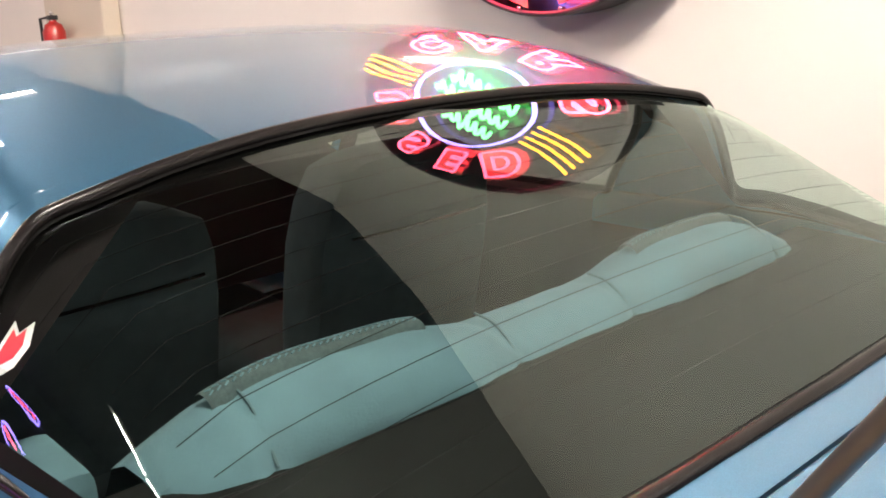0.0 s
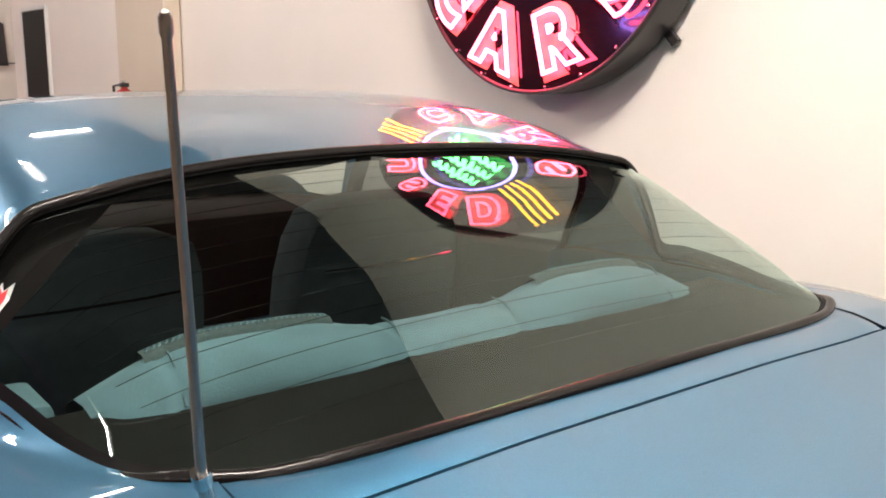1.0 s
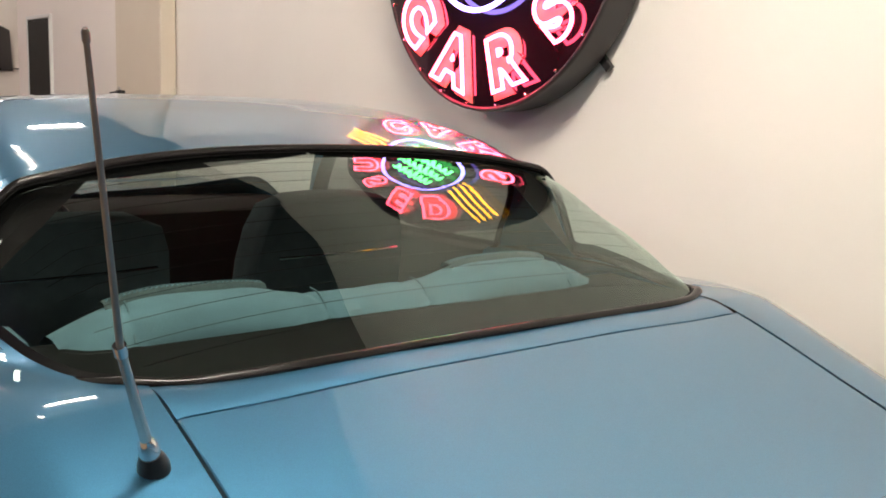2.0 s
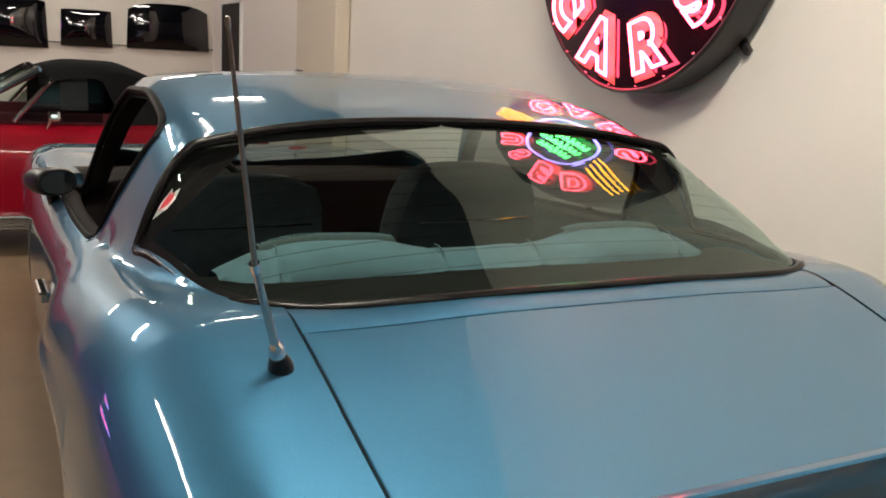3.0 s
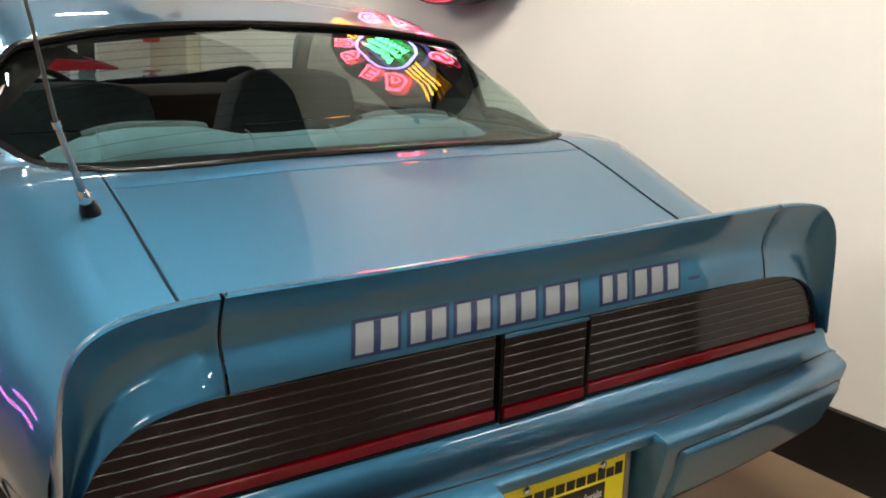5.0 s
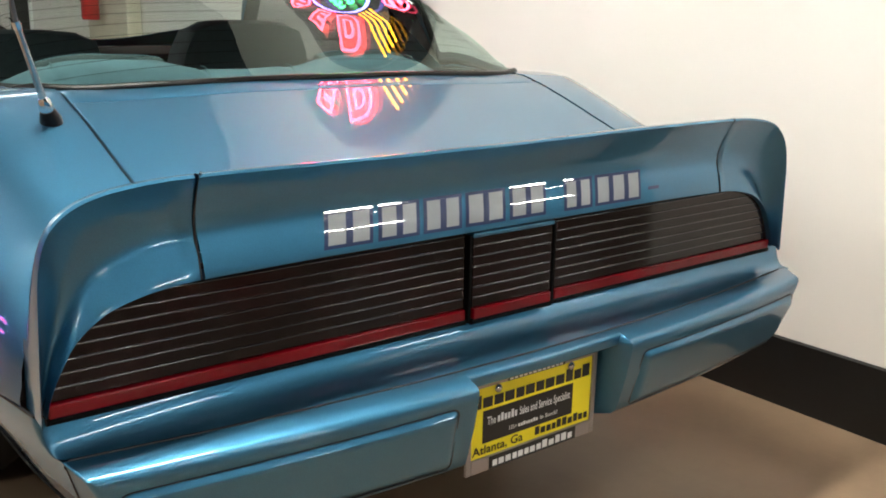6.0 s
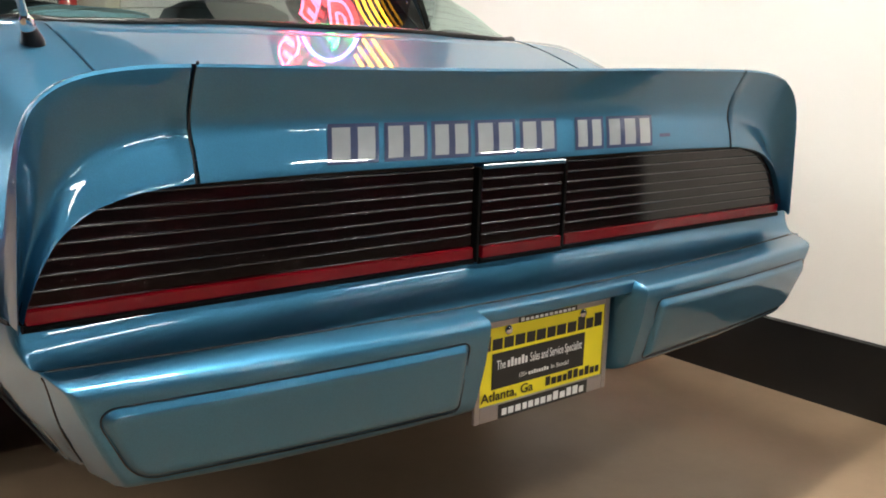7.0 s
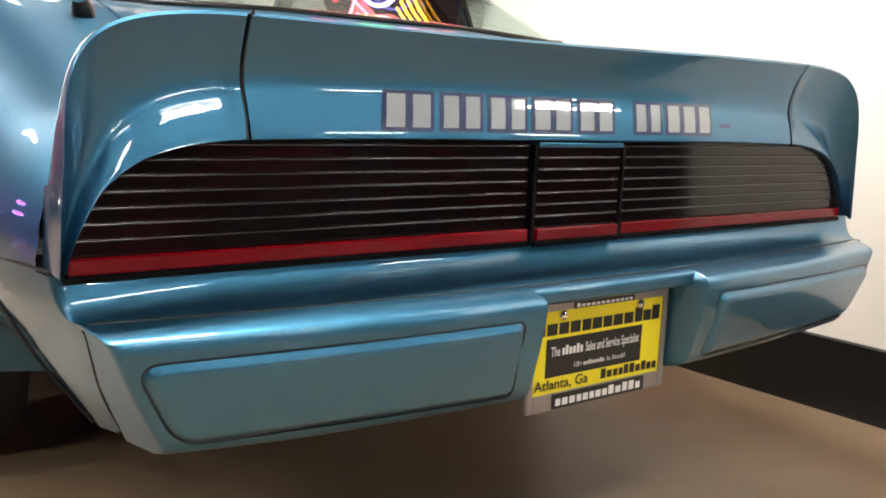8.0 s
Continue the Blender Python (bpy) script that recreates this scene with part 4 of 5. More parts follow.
def build_inside(car):
    grid("parcel_shelf", [[(x, y, 0.935 + 0.01 * t) for x in np.linspace(-0.72, 0.72, 10)] for t, y in zip(np.linspace(0, 1, 5), np.linspace(0.70, 1.10, 5))], SHELF, car, "dark grey parcel shelf")
    # rear bench back with two soft bolsters
    def top(x):
        lump = 0.0025 * noise.noise(Vector((x * 9.0, 3.1, 0.4)))
        return 0.976 + lump + 0.030 * math.exp(-((abs(x) - 0.36) / 0.17) ** 4) - 0.022 * max(0, (abs(x) - 0.50) / 0.1) ** 2

    def bench_row(x):
        z = top(x)
        e = max(0.0, (abs(x) - 0.56) / 0.05)
        pull = 0.03 * e * e
        row = [(1.025 + pull, 0.925), (1.021 + pull, 0.94), (1.026 + pull, z - 0.045), (1.038 + pull, z - 0.022), (1.065, z - 0.006), (1.10, z), (1.14, z - 0.004), (1.175, z - 0.02), (1.20, z - 0.06), (1.24, 0.85), (1.30, 0.6)]
        out = []
        for y, h in row:
            d = 0.0022 * noise.noise(Vector((x * 14.0, y * 22.0, h * 22.0)))
            gap = sum(0.004 * math.exp(-((x - q) / 0.009) ** 2) for q in (-0.13, 0.11, -0.50, 0.50))
            out.append((x, y - d + gap, h + d - gap))
        return out
    bench = grid("rear_bench", [bench_row(x) for x in np.linspace(-0.61, 0.61, 150)], SEAT_BLUE, car, "light blue velour rear bench back")
    for x in (-0.13, 0.11, -0.50, 0.50):
        pts = [(x + 0.015 * t, 1.024 + 0.11 * t, top(x) + (-0.045 + 0.05 * math.sin(min(1, t * 1.3) * math.pi / 2)) - 0.001) for t in np.linspace(0, 1, 8)]
        tube("seam", pts, 0.0020, STITCH, bench, sides=5)
    tube("foot_piping", [(x, 1.019 + 0.03 * max(0.0, (abs(x) - 0.56) / 0.05) ** 2, 0.938) for x in np.linspace(-0.61, 0.61, 40)], 0.0065, SEAL, bench, "black piping along the foot of the bench", sides=6)
    for a, b in ((-0.52, -0.22), (0.22, 0.50)):
        band = [[(x, y, top(x) + dz) for x in np.linspace(a, b, 24)] for y, dz in ((1.113, -0.004), (1.116, 0.003), (1.124, 0.008), (1.140, 0.009), (1.150, 0.004), (1.153, -0.006))]
        grid("braided_band", band, BRAID, bench, "grey-green braided band")
        for off in (-0.006, 0.006):
            for x in np.arange(a + 0.005, b - 0.005, 0.0095):
                tube("stitch", [(x, 1.132 + off, top(x) + 0.0085), (x + 0.006, 1.132 + off * 0.4, top(x + 0.006) + 0.0095)], 0.0014, SEAT_BLUE, bench, sides=4)
    # padded side trim at the ends of the bench
    for side in (-1, 1):
        part("side_pad", cushion(side * 0.665 - 0.045, side * 0.665 + 0.045, 1.19, 1.32, 0.86, 0.93, 0.02), SEAT_BLUE, car, smooth=True)
    # front seats
    for sx, st in ((-0.375, 1.050), (0.335, 1.082)):
        s = new("front_seat")
        s.parent = car
        tagged(s, "dark teal high-backed front seat")
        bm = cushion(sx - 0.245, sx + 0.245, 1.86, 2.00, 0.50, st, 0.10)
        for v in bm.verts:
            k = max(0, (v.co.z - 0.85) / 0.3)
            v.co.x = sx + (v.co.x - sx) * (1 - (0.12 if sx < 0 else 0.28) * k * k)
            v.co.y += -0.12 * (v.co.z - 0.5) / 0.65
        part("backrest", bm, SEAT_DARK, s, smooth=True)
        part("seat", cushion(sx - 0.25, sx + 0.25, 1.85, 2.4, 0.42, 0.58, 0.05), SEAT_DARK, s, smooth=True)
        tube("backrest_trim", [(sx - 0.19, 1.752, 0.915), (sx - 0.08, 1.740, 0.917), (sx + 0.08, 1.740, 0.919), (sx + 0.19, 1.752, 0.921)], 0.0035, CHROME, s, sides=6)
    # dash, mirror, wheel
    dash = [[(x, y, z + 0.03 * math.exp(-((x + 0.37) / 0.22) ** 4) * k) for x in np.linspace(-0.69, 0.69, 30)] for y, z, k in ((2.94, 0.945, 0), (2.80, 0.955, 0.3), (2.60, 0.958, 1), (2.53, 0.935, 1), (2.51, 0.80, 0.5), (2.55, 0.6, 0))]
    grid("dashboard", dash, TRIM_DARK, car, "dark maroon dashboard")
    build_inner_mirror(car)
    ring = [(-0.37 + 0.185 * math.cos(a), 2.38 + 0.07 * math.sin(a), 0.88 + 0.17 * math.sin(a)) for a in np.linspace(0, 2 * math.pi, 33)[:-1]]
    tube("steering_wheel", ring, 0.013, RUBBER, car, closed=True)
    # door mirror
    for side in (-1,):
        m = new("door_mirror")
        m.parent = car
        # bullet shell, its face turned in towards the driver
        turn = Matrix.Translation((side * 0.814, 2.40, 0.966)) @ Matrix.Rotation(math.radians(-24) * side, 4, "Z")
        prof = [(-0.064, 0.0), (-0.064, 0.90), (-0.060, 0.97), (-0.052, 1.0), (-0.01, 0.98), (0.03, 0.86), (0.062, 0.60), (0.078, 0.30), (0.082, 0.0)]
        rows = [[tuple(turn @ Vector((0.066 * k * math.copysign(abs(math.cos(a)) ** 0.8, math.cos(a)), d, 0.042 * k * math.copysign(abs(math.sin(a)) ** 0.8, math.sin(a))))) for d, k in prof] for a in np.linspace(0, 2 * math.pi, 37)]
        grid("mirror_shell", rows, MIRROR_BLACK, m)
        rows = [[tuple(turn @ Vector((0.057 * k * math.cos(a), -0.0665 - 0.002 * (1 - k), 0.035 * k * math.sin(a)))) for k in (0.0, 0.5, 1.0)] for a in np.linspace(0, 2 * math.pi, 33)]
        grid("mirror_glass", rows, CHROME, m, "oval mirror glass")
        tube("mirror_foot", [(side * 0.80, 2.42, 0.93), (side * 0.79, 2.44, 0.89)], 0.02, MIRROR_BLACK, m)
        h = new("door_handle")
        h.parent = car
        part("handle_bar", box(-0.896, 1.63, 0.775, -0.872, 1.78, 0.802, 0.006), CHROME, h)
    # badge decal inside the window corner
    rim = [(-0.706, 1.228), (-0.690, 1.222), (-0.670, 1.208), (-0.6725, 1.194), (-0.661, 1.178), (-0.672, 1.170), (-0.686, 1.182)]
    mid = (sum(p[0] for p in rim) / 7, sum(p[1] for p in rim) / 7)
    lift = lambda pts, d: [(x, y, dome(x, y) - d) for x, y in pts]
    badge = mesh_ob("window_decal", lift(rim, 0.0062), [tuple(range(7))], PLATE_WHITE, car, False, "small red and white window decal")
    core = [(mid[0] + (x - mid[0]) * 0.62, mid[1] + (y - mid[1]) * 0.62) for x, y in rim]
    mesh_ob("decal_core", lift(core, 0.0055), [tuple(range(7))], SIGN_RED, badge, False)


def build_antenna(car):
    a = new("antenna")
    a.parent = car
    tagged(a, "telescopic steel radio antenna with a black rubber foot")
    z0 = skin(0.644, 0.566)
    foot, j, tip = Vector((-0.644, 0.566, z0)), Vector((-0.704, 0.495, 1.099)), Vector((-0.789, 0.3075, 1.404))
    up = (j - foot).normalized()
    tube("rubber_foot", [foot - up * 0.01, foot + up * 0.005, foot + up * 0.014, foot + up * 0.026], [0.0185, 0.0190, 0.0165, 0.0125], MIRROR_BLACK, a, sides=16)
    tube("collar", [foot + up * 0.026, foot + up * 0.030, foot + up * 0.045, foot + up * 0.052], [0.0115, 0.0125, 0.0105, 0.0066], CHROME, a, sides=14)
    tube("lower_mast", [foot + up * 0.05, foot + up * 0.11, j], [0.0066, 0.0060, 0.0055], MAST, a, sides=12)
    tube("joint", [j - up * 0.006, j + up * 0.008], [0.0073, 0.0073], CHROME, a, sides=12)
    d = (tip - j).normalized()
    tube("upper_mast", [j, j + d * 0.15, tip], [0.0040, 0.0033, 0.0024], STEEL, a, sides=10)
    tube("tip", [tip - d * 0.008, tip - d * 0.004, tip + d * 0.004, tip + d * 0.007], [0.002, 0.0033, 0.0033, 0.002], STEEL, a, sides=10)


def build_wheels(car):
    w = None
    for yc in (1.27, 4.05):
        for side in (-1, 1):
            e = new("wheel")
            e.parent = car
            e.location = (side * (0.745 if yc < 2 else 0.63), yc, 0.335)
            prof = [(-0.11, 0.20), (-0.115, 0.27), (-0.10, 0.32), (-0.07, 0.335), (0.07, 0.335), (0.10, 0.32), (0.115, 0.27), (0.11, 0.20)]
            rows = [[(px, pr * math.cos(q), pr * math.sin(q)) for px, pr in prof] for q in np.linspace(0, 2 * math.pi, 49)]
            grid("tyre", rows, TYRE, e)
            bm = bmesh.new()
            prof = [(0.10, 0.20), (0.085, 0.185), (0.05, 0.17), (0.06, 0.07), (0.08, 0.05), (0.085, 0.0)]
            rows = [[(side * px, pr * math.cos(q), pr * math.sin(q)) for px, pr in prof] for q in np.linspace(0, 2 * math.pi, 41)]
            grid("rim", rows, CHROME, e)
            bm.free()


build_car()


# ---- neon sign on the wall ----
def build_sign():
    yc, zc, R = 2.125, 1.93, 0.625
    front = wall_x(yc) - 0.16
    s = thing("neon_sign", "round black neon sign with pink letters, blue ring and yellow bars", "neon sign", at=(front, yc, zc))
    # local: a to the viewer's right, b up, c out from the wall
    def P(a, b, c=0.0):
        return (-c, -a, b)
    rows = []
    for a in np.linspace(0, 2 * math.pi, 97):
        ca, sa = math.cos(a), math.sin(a)
        rows.append([P(r * ca, r * sa, c) for r, c in ((0.0, -0.012), (0.30, -0.012), (R - 0.016, -0.012))])
    grid("sign_face", rows, SIGN_FACE, s, smooth=False)
    rows = [[P((R - 0.016) * math.cos(a), (R - 0.016) * math.sin(a), -0.012), P((R - 0.010) * math.cos(a), (R - 0.010) * math.sin(a), -0.006), P((R - 0.004) * math.cos(a), (R - 0.004) * math.sin(a), -0.006), P(R * math.cos(a), R * math.sin(a), -0.012), P(R * math.cos(a), R * math.sin(a), -0.02), P((R - 0.002) * math.cos(a), (R - 0.002) * math.sin(a), -0.135), P((R - 0.08) * math.cos(a), (R - 0.08) * math.sin(a), -0.14)] for a in np.linspace(0, 2 * math.pi, 97)]
    grid("housing", rows, DARK_METAL, s)
    for a in (-45, -135, 45, 135):
        ca, sa = math.cos(math.radians(a)), math.sin(math.radians(a))
        bm = box(-0.02, -0.014, -0.01, 0.118, 0.014, 0.01, 0.003)
        bmesh.ops.rotate(bm, cent=(0, 0, 0), matrix=Matrix.Rotation(math.radians(a), 3, "Z"), verts=bm.verts)
        for v in bm.verts:
            v.co = Vector(P(v.co.x + (R - 0.08) * ca, v.co.y + (R - 0.08) * sa, v.co.z - 0.15))
        part("bracket", bm, DARK_METAL, s)
    for k in range(24):
        a = 2 * math.pi * (k + 0.5) / 24
        bm = bmesh.new()
        bmesh.ops.create_uvsphere(bm, u_segments=8, v_segments=6, radius=0.0055)
        bmesh.ops.translate(bm, vec=P((R - 0.02) * math.cos(a), (R - 0.02) * math.sin(a), -0.004), verts=bm.verts)
        part("rivet", bm, CHROME, s, smooth=True)

    def letter(ch, ang, top):
        cu = bpy.data.curves.new("letter", "FONT")
        cu.body = ch
        cu.size = 0.225
        cu.align_x = "CENTER"
        cu.fill_mode = "NONE"
        cu.bevel_depth = 0.0062
        cu.bevel_resolution = 2
        cu.resolution_u = 6
        cu.offset = 0.0145
        ob = bpy.data.objects.new("letter", cu)
        scene.collection.objects.link(ob)
        bpy.context.view_layer.update()
        me = bpy.data.meshes.new_from_object(ob.evaluated_get(bpy.context.evaluated_depsgraph_get()))
        cu.fill_mode = "FRONT"
        cu.bevel_depth = 0.0
        cu.offset = 0.040
        bpy.context.view_layer.update()
        back = bpy.data.meshes.new_from_object(ob.evaluated_get(bpy.context.evaluated_depsgraph_get()))
        bpy.data.objects.remove(ob)
        a = math.radians(ang)
        rot = a - math.pi / 2 if top else a + math.pi / 2
        rad = 0.352 if top else 0.545
        cx, cy = rad * math.cos(a), rad * math.sin(a)
        for mesh, c, mat, name in ((me, 0.016, NEON_PINK, "neon_letter"), (back, -0.008, SIGN_SALMON, "letter_backing")):
            for v in mesh.vertices:
                x, y = v.co.x * 1.04, v.co.y
                v.co = P(cx + x * math.cos(rot) - y * math.sin(rot), cy + x * math.sin(rot) + y * math.cos(rot), c + v.co.z)
            mesh.materials.clear()
            mesh.materials.append(mat)
            ob = new(name, mesh)
            ob.parent = s
    for ch, ang in zip("USED", (144, 108, 72, 36)):
        letter(ch, ang, True)
    for ch, ang in zip("CARS", (-142, -108, -74, -40)):
        letter(ch, ang, False)
    for r, mat in ((0.278, NEON_BLUE),):
        tube("neon_ring", [P(r * math.cos(a), r * math.sin(a), 0.03) for a in np.linspace(0, 2 * math.pi, 73)[:-1]], 0.0085, mat, s, sides=8, closed=True)
    # green script that cannot be read: running strokes
    rng = random.Random(4)
    for row, (b, half) in enumerate(((0.105, 0.16), (0.0, 0.20), (-0.105, 0.16))):
        pts, a = [], -half
        while a < half:
            h = rng.choice((0.028, 0.034, 0.05))
            for q in (0, 0.25, 0.5, 0.75):
                pts.append(P(a + 0.05 * q + 0.016 * math.sin(q * 2 * math.pi), b + 0.08 * a + h * math.sin(q * 2 * math.pi), 0.03 + 0.004 * math.cos(q * 6)))
            a += 0.05
        pts = [tuple(p) for p in smooth_path(pts, len(pts) * 3)]
        tube("neon_script", pts, 0.0085, NEON_GREEN, s, sides=6)
    # yellow bars either side
    for side in (-1, 1):
        for k in range(4):
            b = 0.066 - 0.044 * k
            tube("neon_bar", [P(side * 0.312, b, 0.03), P(side * (0.600 - 0.4 * b * b), b, 0.03)], 0.0068, NEON_YELLOW, s)


build_sign()


# ---- far end of the showroom ----
def build_hood(x0, x1, z0, z1, arch, group="black hoods on the far wall"):
    h = thing("wall_hood", "glossy black car hood panel hung on the white wall", "car hood", group, ((x0 + x1) / 2, YF, z0))
    cx, w, hh = (x0 + x1) / 2, x1 - x0, z1 - z0
    rows = []
    for v in np.linspace(0, 1, 9):
        r = []
        for u in np.linspace(-1, 1, 15):
            e = arch * (1 - (1 - abs(u) ** 3.5)) * v
            edge = min(1 - abs(u), v, 1 - v)
            d = 0.05 + 0.05 * (1 - u * u) * (0.3 + 0.7 * math.sin(math.pi * v)) + min(edge, 0.08) * 0.3
            r.append((u * w / 2 * (0.96 + 0.04 * (1 - v)), -d, v * hh - e * hh))
        rows.append(r)
    grid("hood_skin", rows, HOOD_BLACK, h, thickness=0.02)
    for u in (-0.3, 0.3):
        part("hanger_bracket", box(u * w - 0.02, -0.06, 0.02, u * w + 0.02, 0.0, 0.06, 0.003), STEEL, h)


build_hood(0.87, 1.91, 1.39, 1.965, 0.16)
build_hood(0.09, 0.70, 1.38, 1.83, 0.02)
build_hood(-1.25, -0.05, 1.34, 1.95, 0.10)
build_hood(-2.6, -1.5, 1.34, 1.95, 0.10)
r = thing("wall_rail", "thin dark cable rail along the far wall", "rail", at=(0, YF, 1.42))
tube("rail_wire", [(-3.0, -0.02, 0), (2.4, -0.02, 0)], 0.008, STEEL, r)
for x in (-2.9, 0.78, 2.3):
    tube("rail_stud", [(x, 0, 0), (x, -0.03, 0)], 0.01, STEEL, r)


def build_extinguisher():
    x, y, z = wall_x(5.6) - 0.17, 5.62, 1.0
    e = thing("fire_extinguisher", "red fire extinguisher on the wall by the pilaster", "fire extinguisher", at=(x, y, z))
    prof = [(0.0, 0.0), (0.055, 0.0), (0.06, 0.01), (0.06, 0.20), (0.045, 0.24), (0.02, 0.255), (0.018, 0.27), (0.0, 0.27)]
    rows = [[(r * math.cos(a) - 0.02, r * math.sin(a), h) for r, h in prof] for a in np.linspace(0, 2 * math.pi, 25)]
    grid("cylinder", rows, EXT_RED, e)
    part("valve", box(-0.045, -0.02, 0.265, 0.005, 0.02, 0.29, 0.004), RUBBER, e)
    tube("lever", [(-0.02, 0.0, 0.29), (-0.06, -0.08, 0.31), (-0.06, -0.12, 0.30)], 0.007, CHROME, e)
    tube("hose", [(-0.02, 0.03, 0.28), (-0.05, 0.10, 0.27), (-0.05, 0.10, 0.12)], 0.009, RUBBER, e)


build_extinguisher()


def build_red_car():
    c = thing("red_car", "red classic convertible with a closed black soft top and chrome sill", "car", at=(0.63, 0, 0))
    yn, yw = 5.95, 1.75
    # the car lies across the room: nose to the west
    prof = curve([-4.0, -3.8, -3.2, -2.4, -1.8, -1.0, -0.2, 0.30, 0.44], [0.55, 0.72, 0.82, 0.86, 0.85, 0.84, 0.86, 0.80, 0.62])
    rows = []
    for x in np.linspace(-3.98, 0.44, 70):
        t = prof(x)
        low = 0.22
        for xc in (-3.15, -0.35):
            if abs(x - xc) < 0.36:
                low = max(low, 0.32 + math.sqrt(0.36**2 - (x - xc) ** 2))
        h = yw / 2
        sec = [(-h + 0.04, low), (-h - 0.0, low + (t - low) * 0.3), (-h + 0.02, low + (t - low) * 0.6), (-h + 0.05, t - 0.06), (-h + 0.09, t - 0.015), (-h + 0.16, t), (0, t + 0.02), (h - 0.16, t), (h - 0.09, t - 0.015), (h - 0.05, t - 0.06), (h - 0.02, low + (t - low) * 0.6), (h, low + (t - low) * 0.3), (h - 0.04, low)]
        rows.append([(x, yn + h + y, z) for y, z in sec])
    grid("body", rows, RED_PAINT, c)
    # soft top
    top = curve([-1.45, -1.20, -0.95, -0.68, -0.46, -0.10, 0.16], [1.02, 1.21, 1.262, 1.258, 1.19, 1.00, 0.84])
    rows = []
    for x in np.linspace(-1.20, 0.16, 28):
        t = top(x)
        b = min(max(0.84, t - 0.10), 0.84 + max(0.0, -0.66 - x) * 2.2)
        rows.append([(x, yn + 0.18, b), (x, yn + 0.24, t - 0.05), (x, yn + 0.34, t - 0.005), (x, yn + yw / 2, t + 0.02), (x, yn + yw - 0.34, t - 0.005), (x, yn + yw - 0.24, t - 0.05), (x, yn + yw - 0.18, 0.84)])
    grid("soft_top", rows, SOFT_TOP, c)
    for y in (yn + 0.16, yn + yw - 0.16):
        tube("windscreen_post", [(-1.70, y, 0.86), (-1.47, y + 0.02, 1.055), (-1.20, y + 0.04, 1.205)], 0.028, CHROME, c)
        tube("vent_window_post", [(-1.37, y + 0.03, 0.86), (-1.11, y + 0.06, 1.155)], 0.016, CHROME, c, "chrome vent window post")
        vent = grid("vent_window", [[(-1.66 + 0.29 * k, y + 0.02, 0.87), (-1.24 + 0.14 * k, y + 0.05, 1.19 - 0.04 * k)] for k in (0.0, 0.5, 1.0)], GLASS_SIDE, c)
        vent.visible_shadow = False
        # added dark pane that stands in for the shade inside the cabin
        side = grid("cabin_shade_pane", [[(-1.34 + 0.54 * k, y + 0.045, 0.865), (-1.08 + 0.28 * k, y + 0.04, 1.16)] for k in (0.0, 0.5, 1.0)], GLASS_SHADE, c)
        side.visible_shadow = False
        part("door_top", box(-1.58, y + 0.05 if y < yn + 1 else y - 0.10, 0.84, -0.62, y + 0.10 if y < yn + 1 else y - 0.05, 0.925, 0.012), RED_VINYL, c, "dark red padded door top")
    tube("windscreen_header", [(-1.20, yn + 0.2, 1.21), (-1.22, yn + yw / 2, 1.23), (-1.20, yn + yw - 0.2, 1.21)], 0.02, CHROME, c)
    g = grid("windscreen", [[(-1.70, y, 0.86), (-1.46, y, 1.05), (-1.21, y, 1.205)] for y in np.linspace(yn + 0.19, yn + yw - 0.19, 8)], GLASS_SIDE, c)
    g.visible_shadow = False
    part("sill_pipe", box(-2.75, yn - 0.03, 0.17, -0.80, yn + 0.06, 0.27, 0.02), CHROME, c, "chrome side pipe")
    for k in range(4):
        tube("sill_rib", [(-2.74, yn - 0.032, 0.185 + 0.022 * k), (-0.81, yn - 0.032, 0.185 + 0.022 * k)], 0.006, CHROME, c)
    part("door_mirror", box(-1.17, yn - 0.05, 0.885, -1.09, yn + 0.03, 0.955, 0.02), CHROME, c)
    tube("mirror_foot", [(-1.15, yn - 0.01, 0.89), (-1.17, yn + 0.03, 0.84)], 0.012, CHROME, c)
    part("door_handle", box(-0.75, yn - 0.012, 0.70, -0.62, yn + 0.02, 0.72, 0.004), CHROME, c)
    part("cabin_floor", box(-1.6, yn + 0.1, 0.3, 0.1, yn + yw - 0.1, 0.5), TRIM_DARK, c)
    part("seat_back", cushion(-0.55, -0.35, yn + 0.25, yn + 0.75, 0.5, 1.0, 0.05), TRIM_DARK, c, smooth=True)
    card = [(-1.07, yn + 0.235, 0.945), (-0.89, yn + 0.235, 0.945), (-0.89, yn + 0.25, 1.16), (-1.07, yn + 0.25, 1.16)]
    mesh_ob("price_card", card, [(0, 1, 2, 3)], CARD_GREY, c, False, "grey price card in the side window")
    for xc in (-3.15, -0.35):
        for y in (yn + 0.12, yn + yw - 0.12):
            e = new("wheel")
            e.parent = c
            e.location = (xc, y, 0.33)
            p = [(-0.09, 0.2), (-0.095, 0.3), (-0.07, 0.33), (0.07, 0.33), (0.095, 0.3), (0.09, 0.2), (0.05, 0.16), (0.07, 0.05), (0.07, 0.0)]
            rows = [[(r * math.cos(a), -d, r * math.sin(a)) for d, r in p[:6]] for a in np.linspace(0, 2 * math.pi, 41)]
            grid("tyre", rows, TYRE, e)
            s = 1 if y < yn + 1 else -1
            rows = [[(r * math.cos(a), -s * d, r * math.sin(a)) for d, r in p[5:]] for a in np.linspace(0, 2 * math.pi, 41)]
            grid("rim", rows, CHROME, e)


build_red_car()


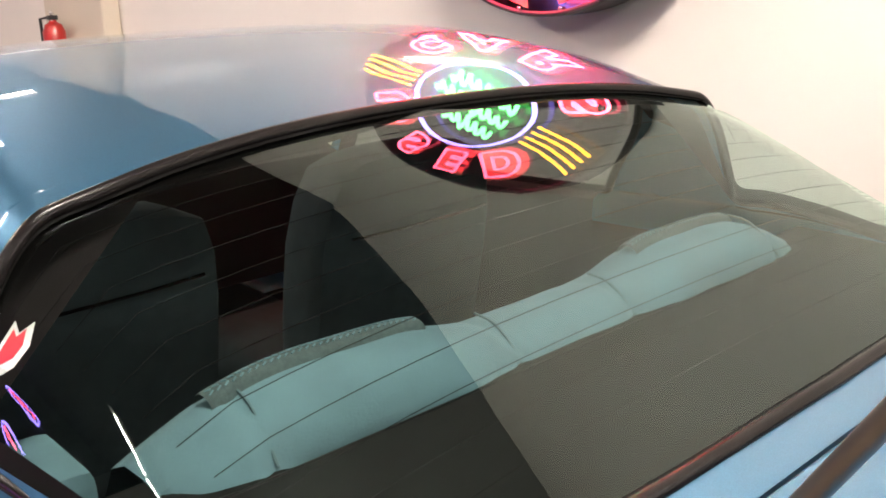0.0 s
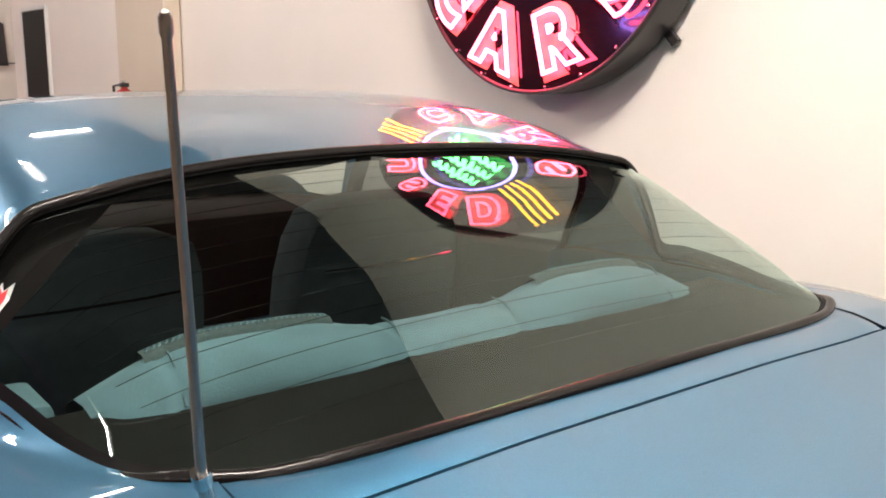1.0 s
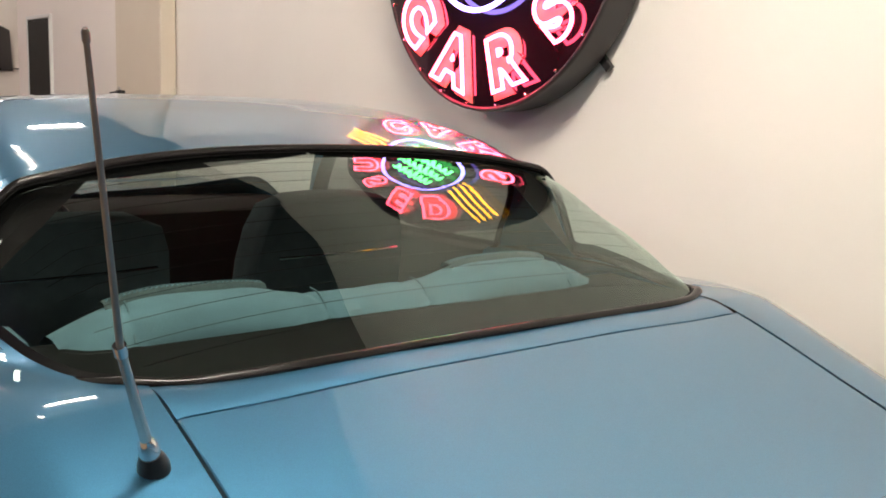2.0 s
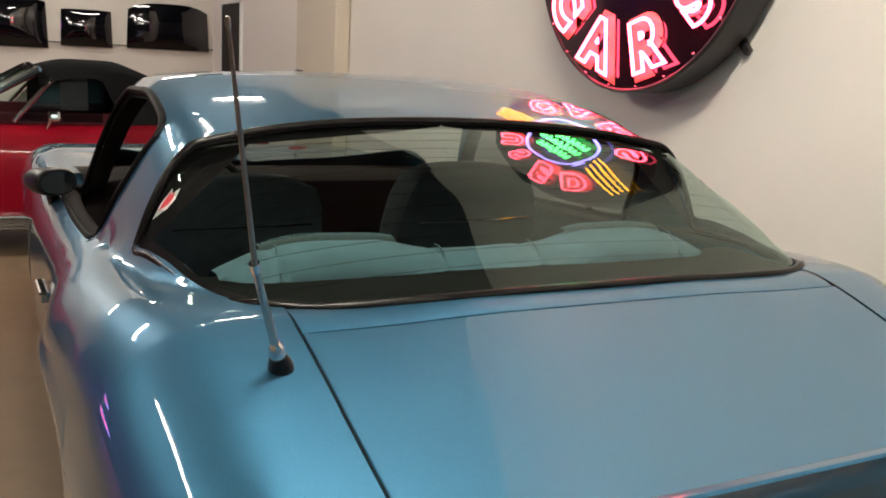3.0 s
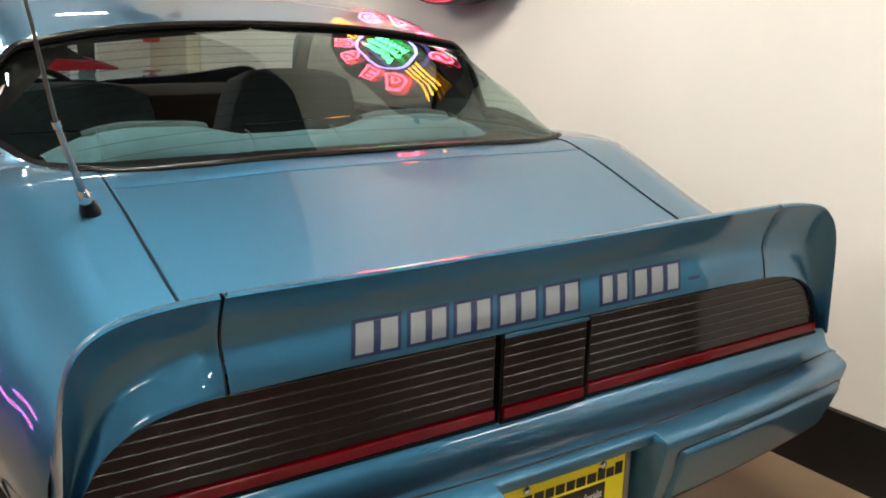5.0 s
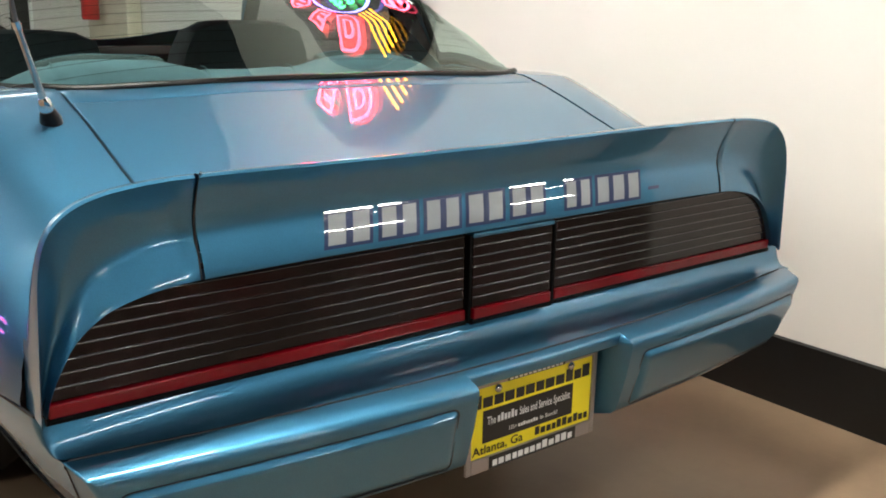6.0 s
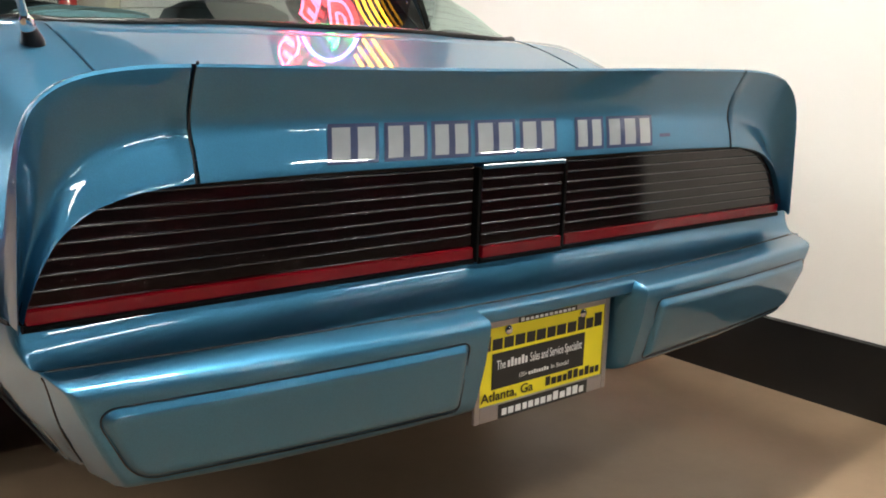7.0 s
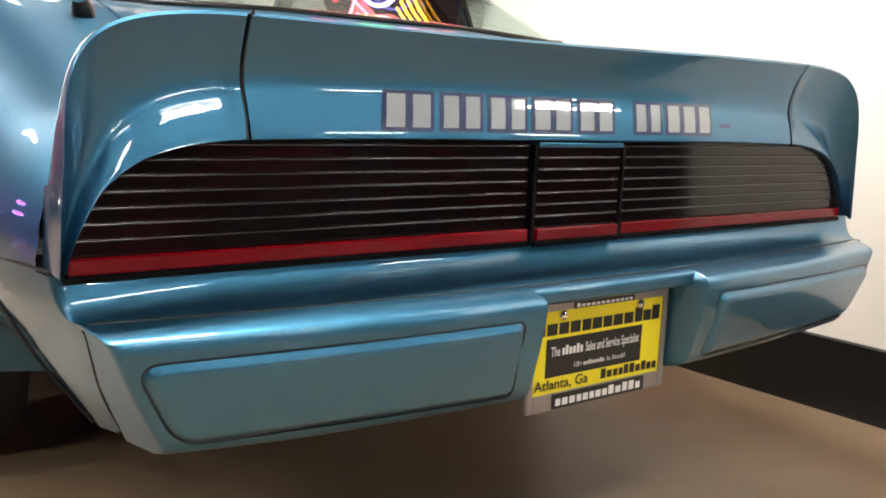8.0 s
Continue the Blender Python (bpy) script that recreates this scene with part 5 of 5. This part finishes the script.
# ---- neon at the dark far corner, seen in the paint and glass ----
def build_far_neon():
    s = thing("wall_neon", "two pink neon bars ringed in blue on a dark wall", "neon sign", at=(XL, 9.7, 1.6))
    part("back_board", box(0.0, -1.25, -1.25, 0.03, 1.25, 1.25, 0.01), DARK_METAL, s)
    for z in (-0.55, 0.55):
        tube("neon_bar", [(0.06, -0.75, z), (0.06, 0.75, z)], 0.035, NEON_PINK, s)
        ring = [(0.06, 0.85 * math.cos(a) + 0.10 * math.copysign(1, math.cos(a)), z + 0.16 * math.sin(a)) for a in np.linspace(0, 2 * math.pi, 41)[:-1]]
        tube("neon_ring", ring, 0.035, NEON_BLUE, s, closed=True)


build_far_neon()
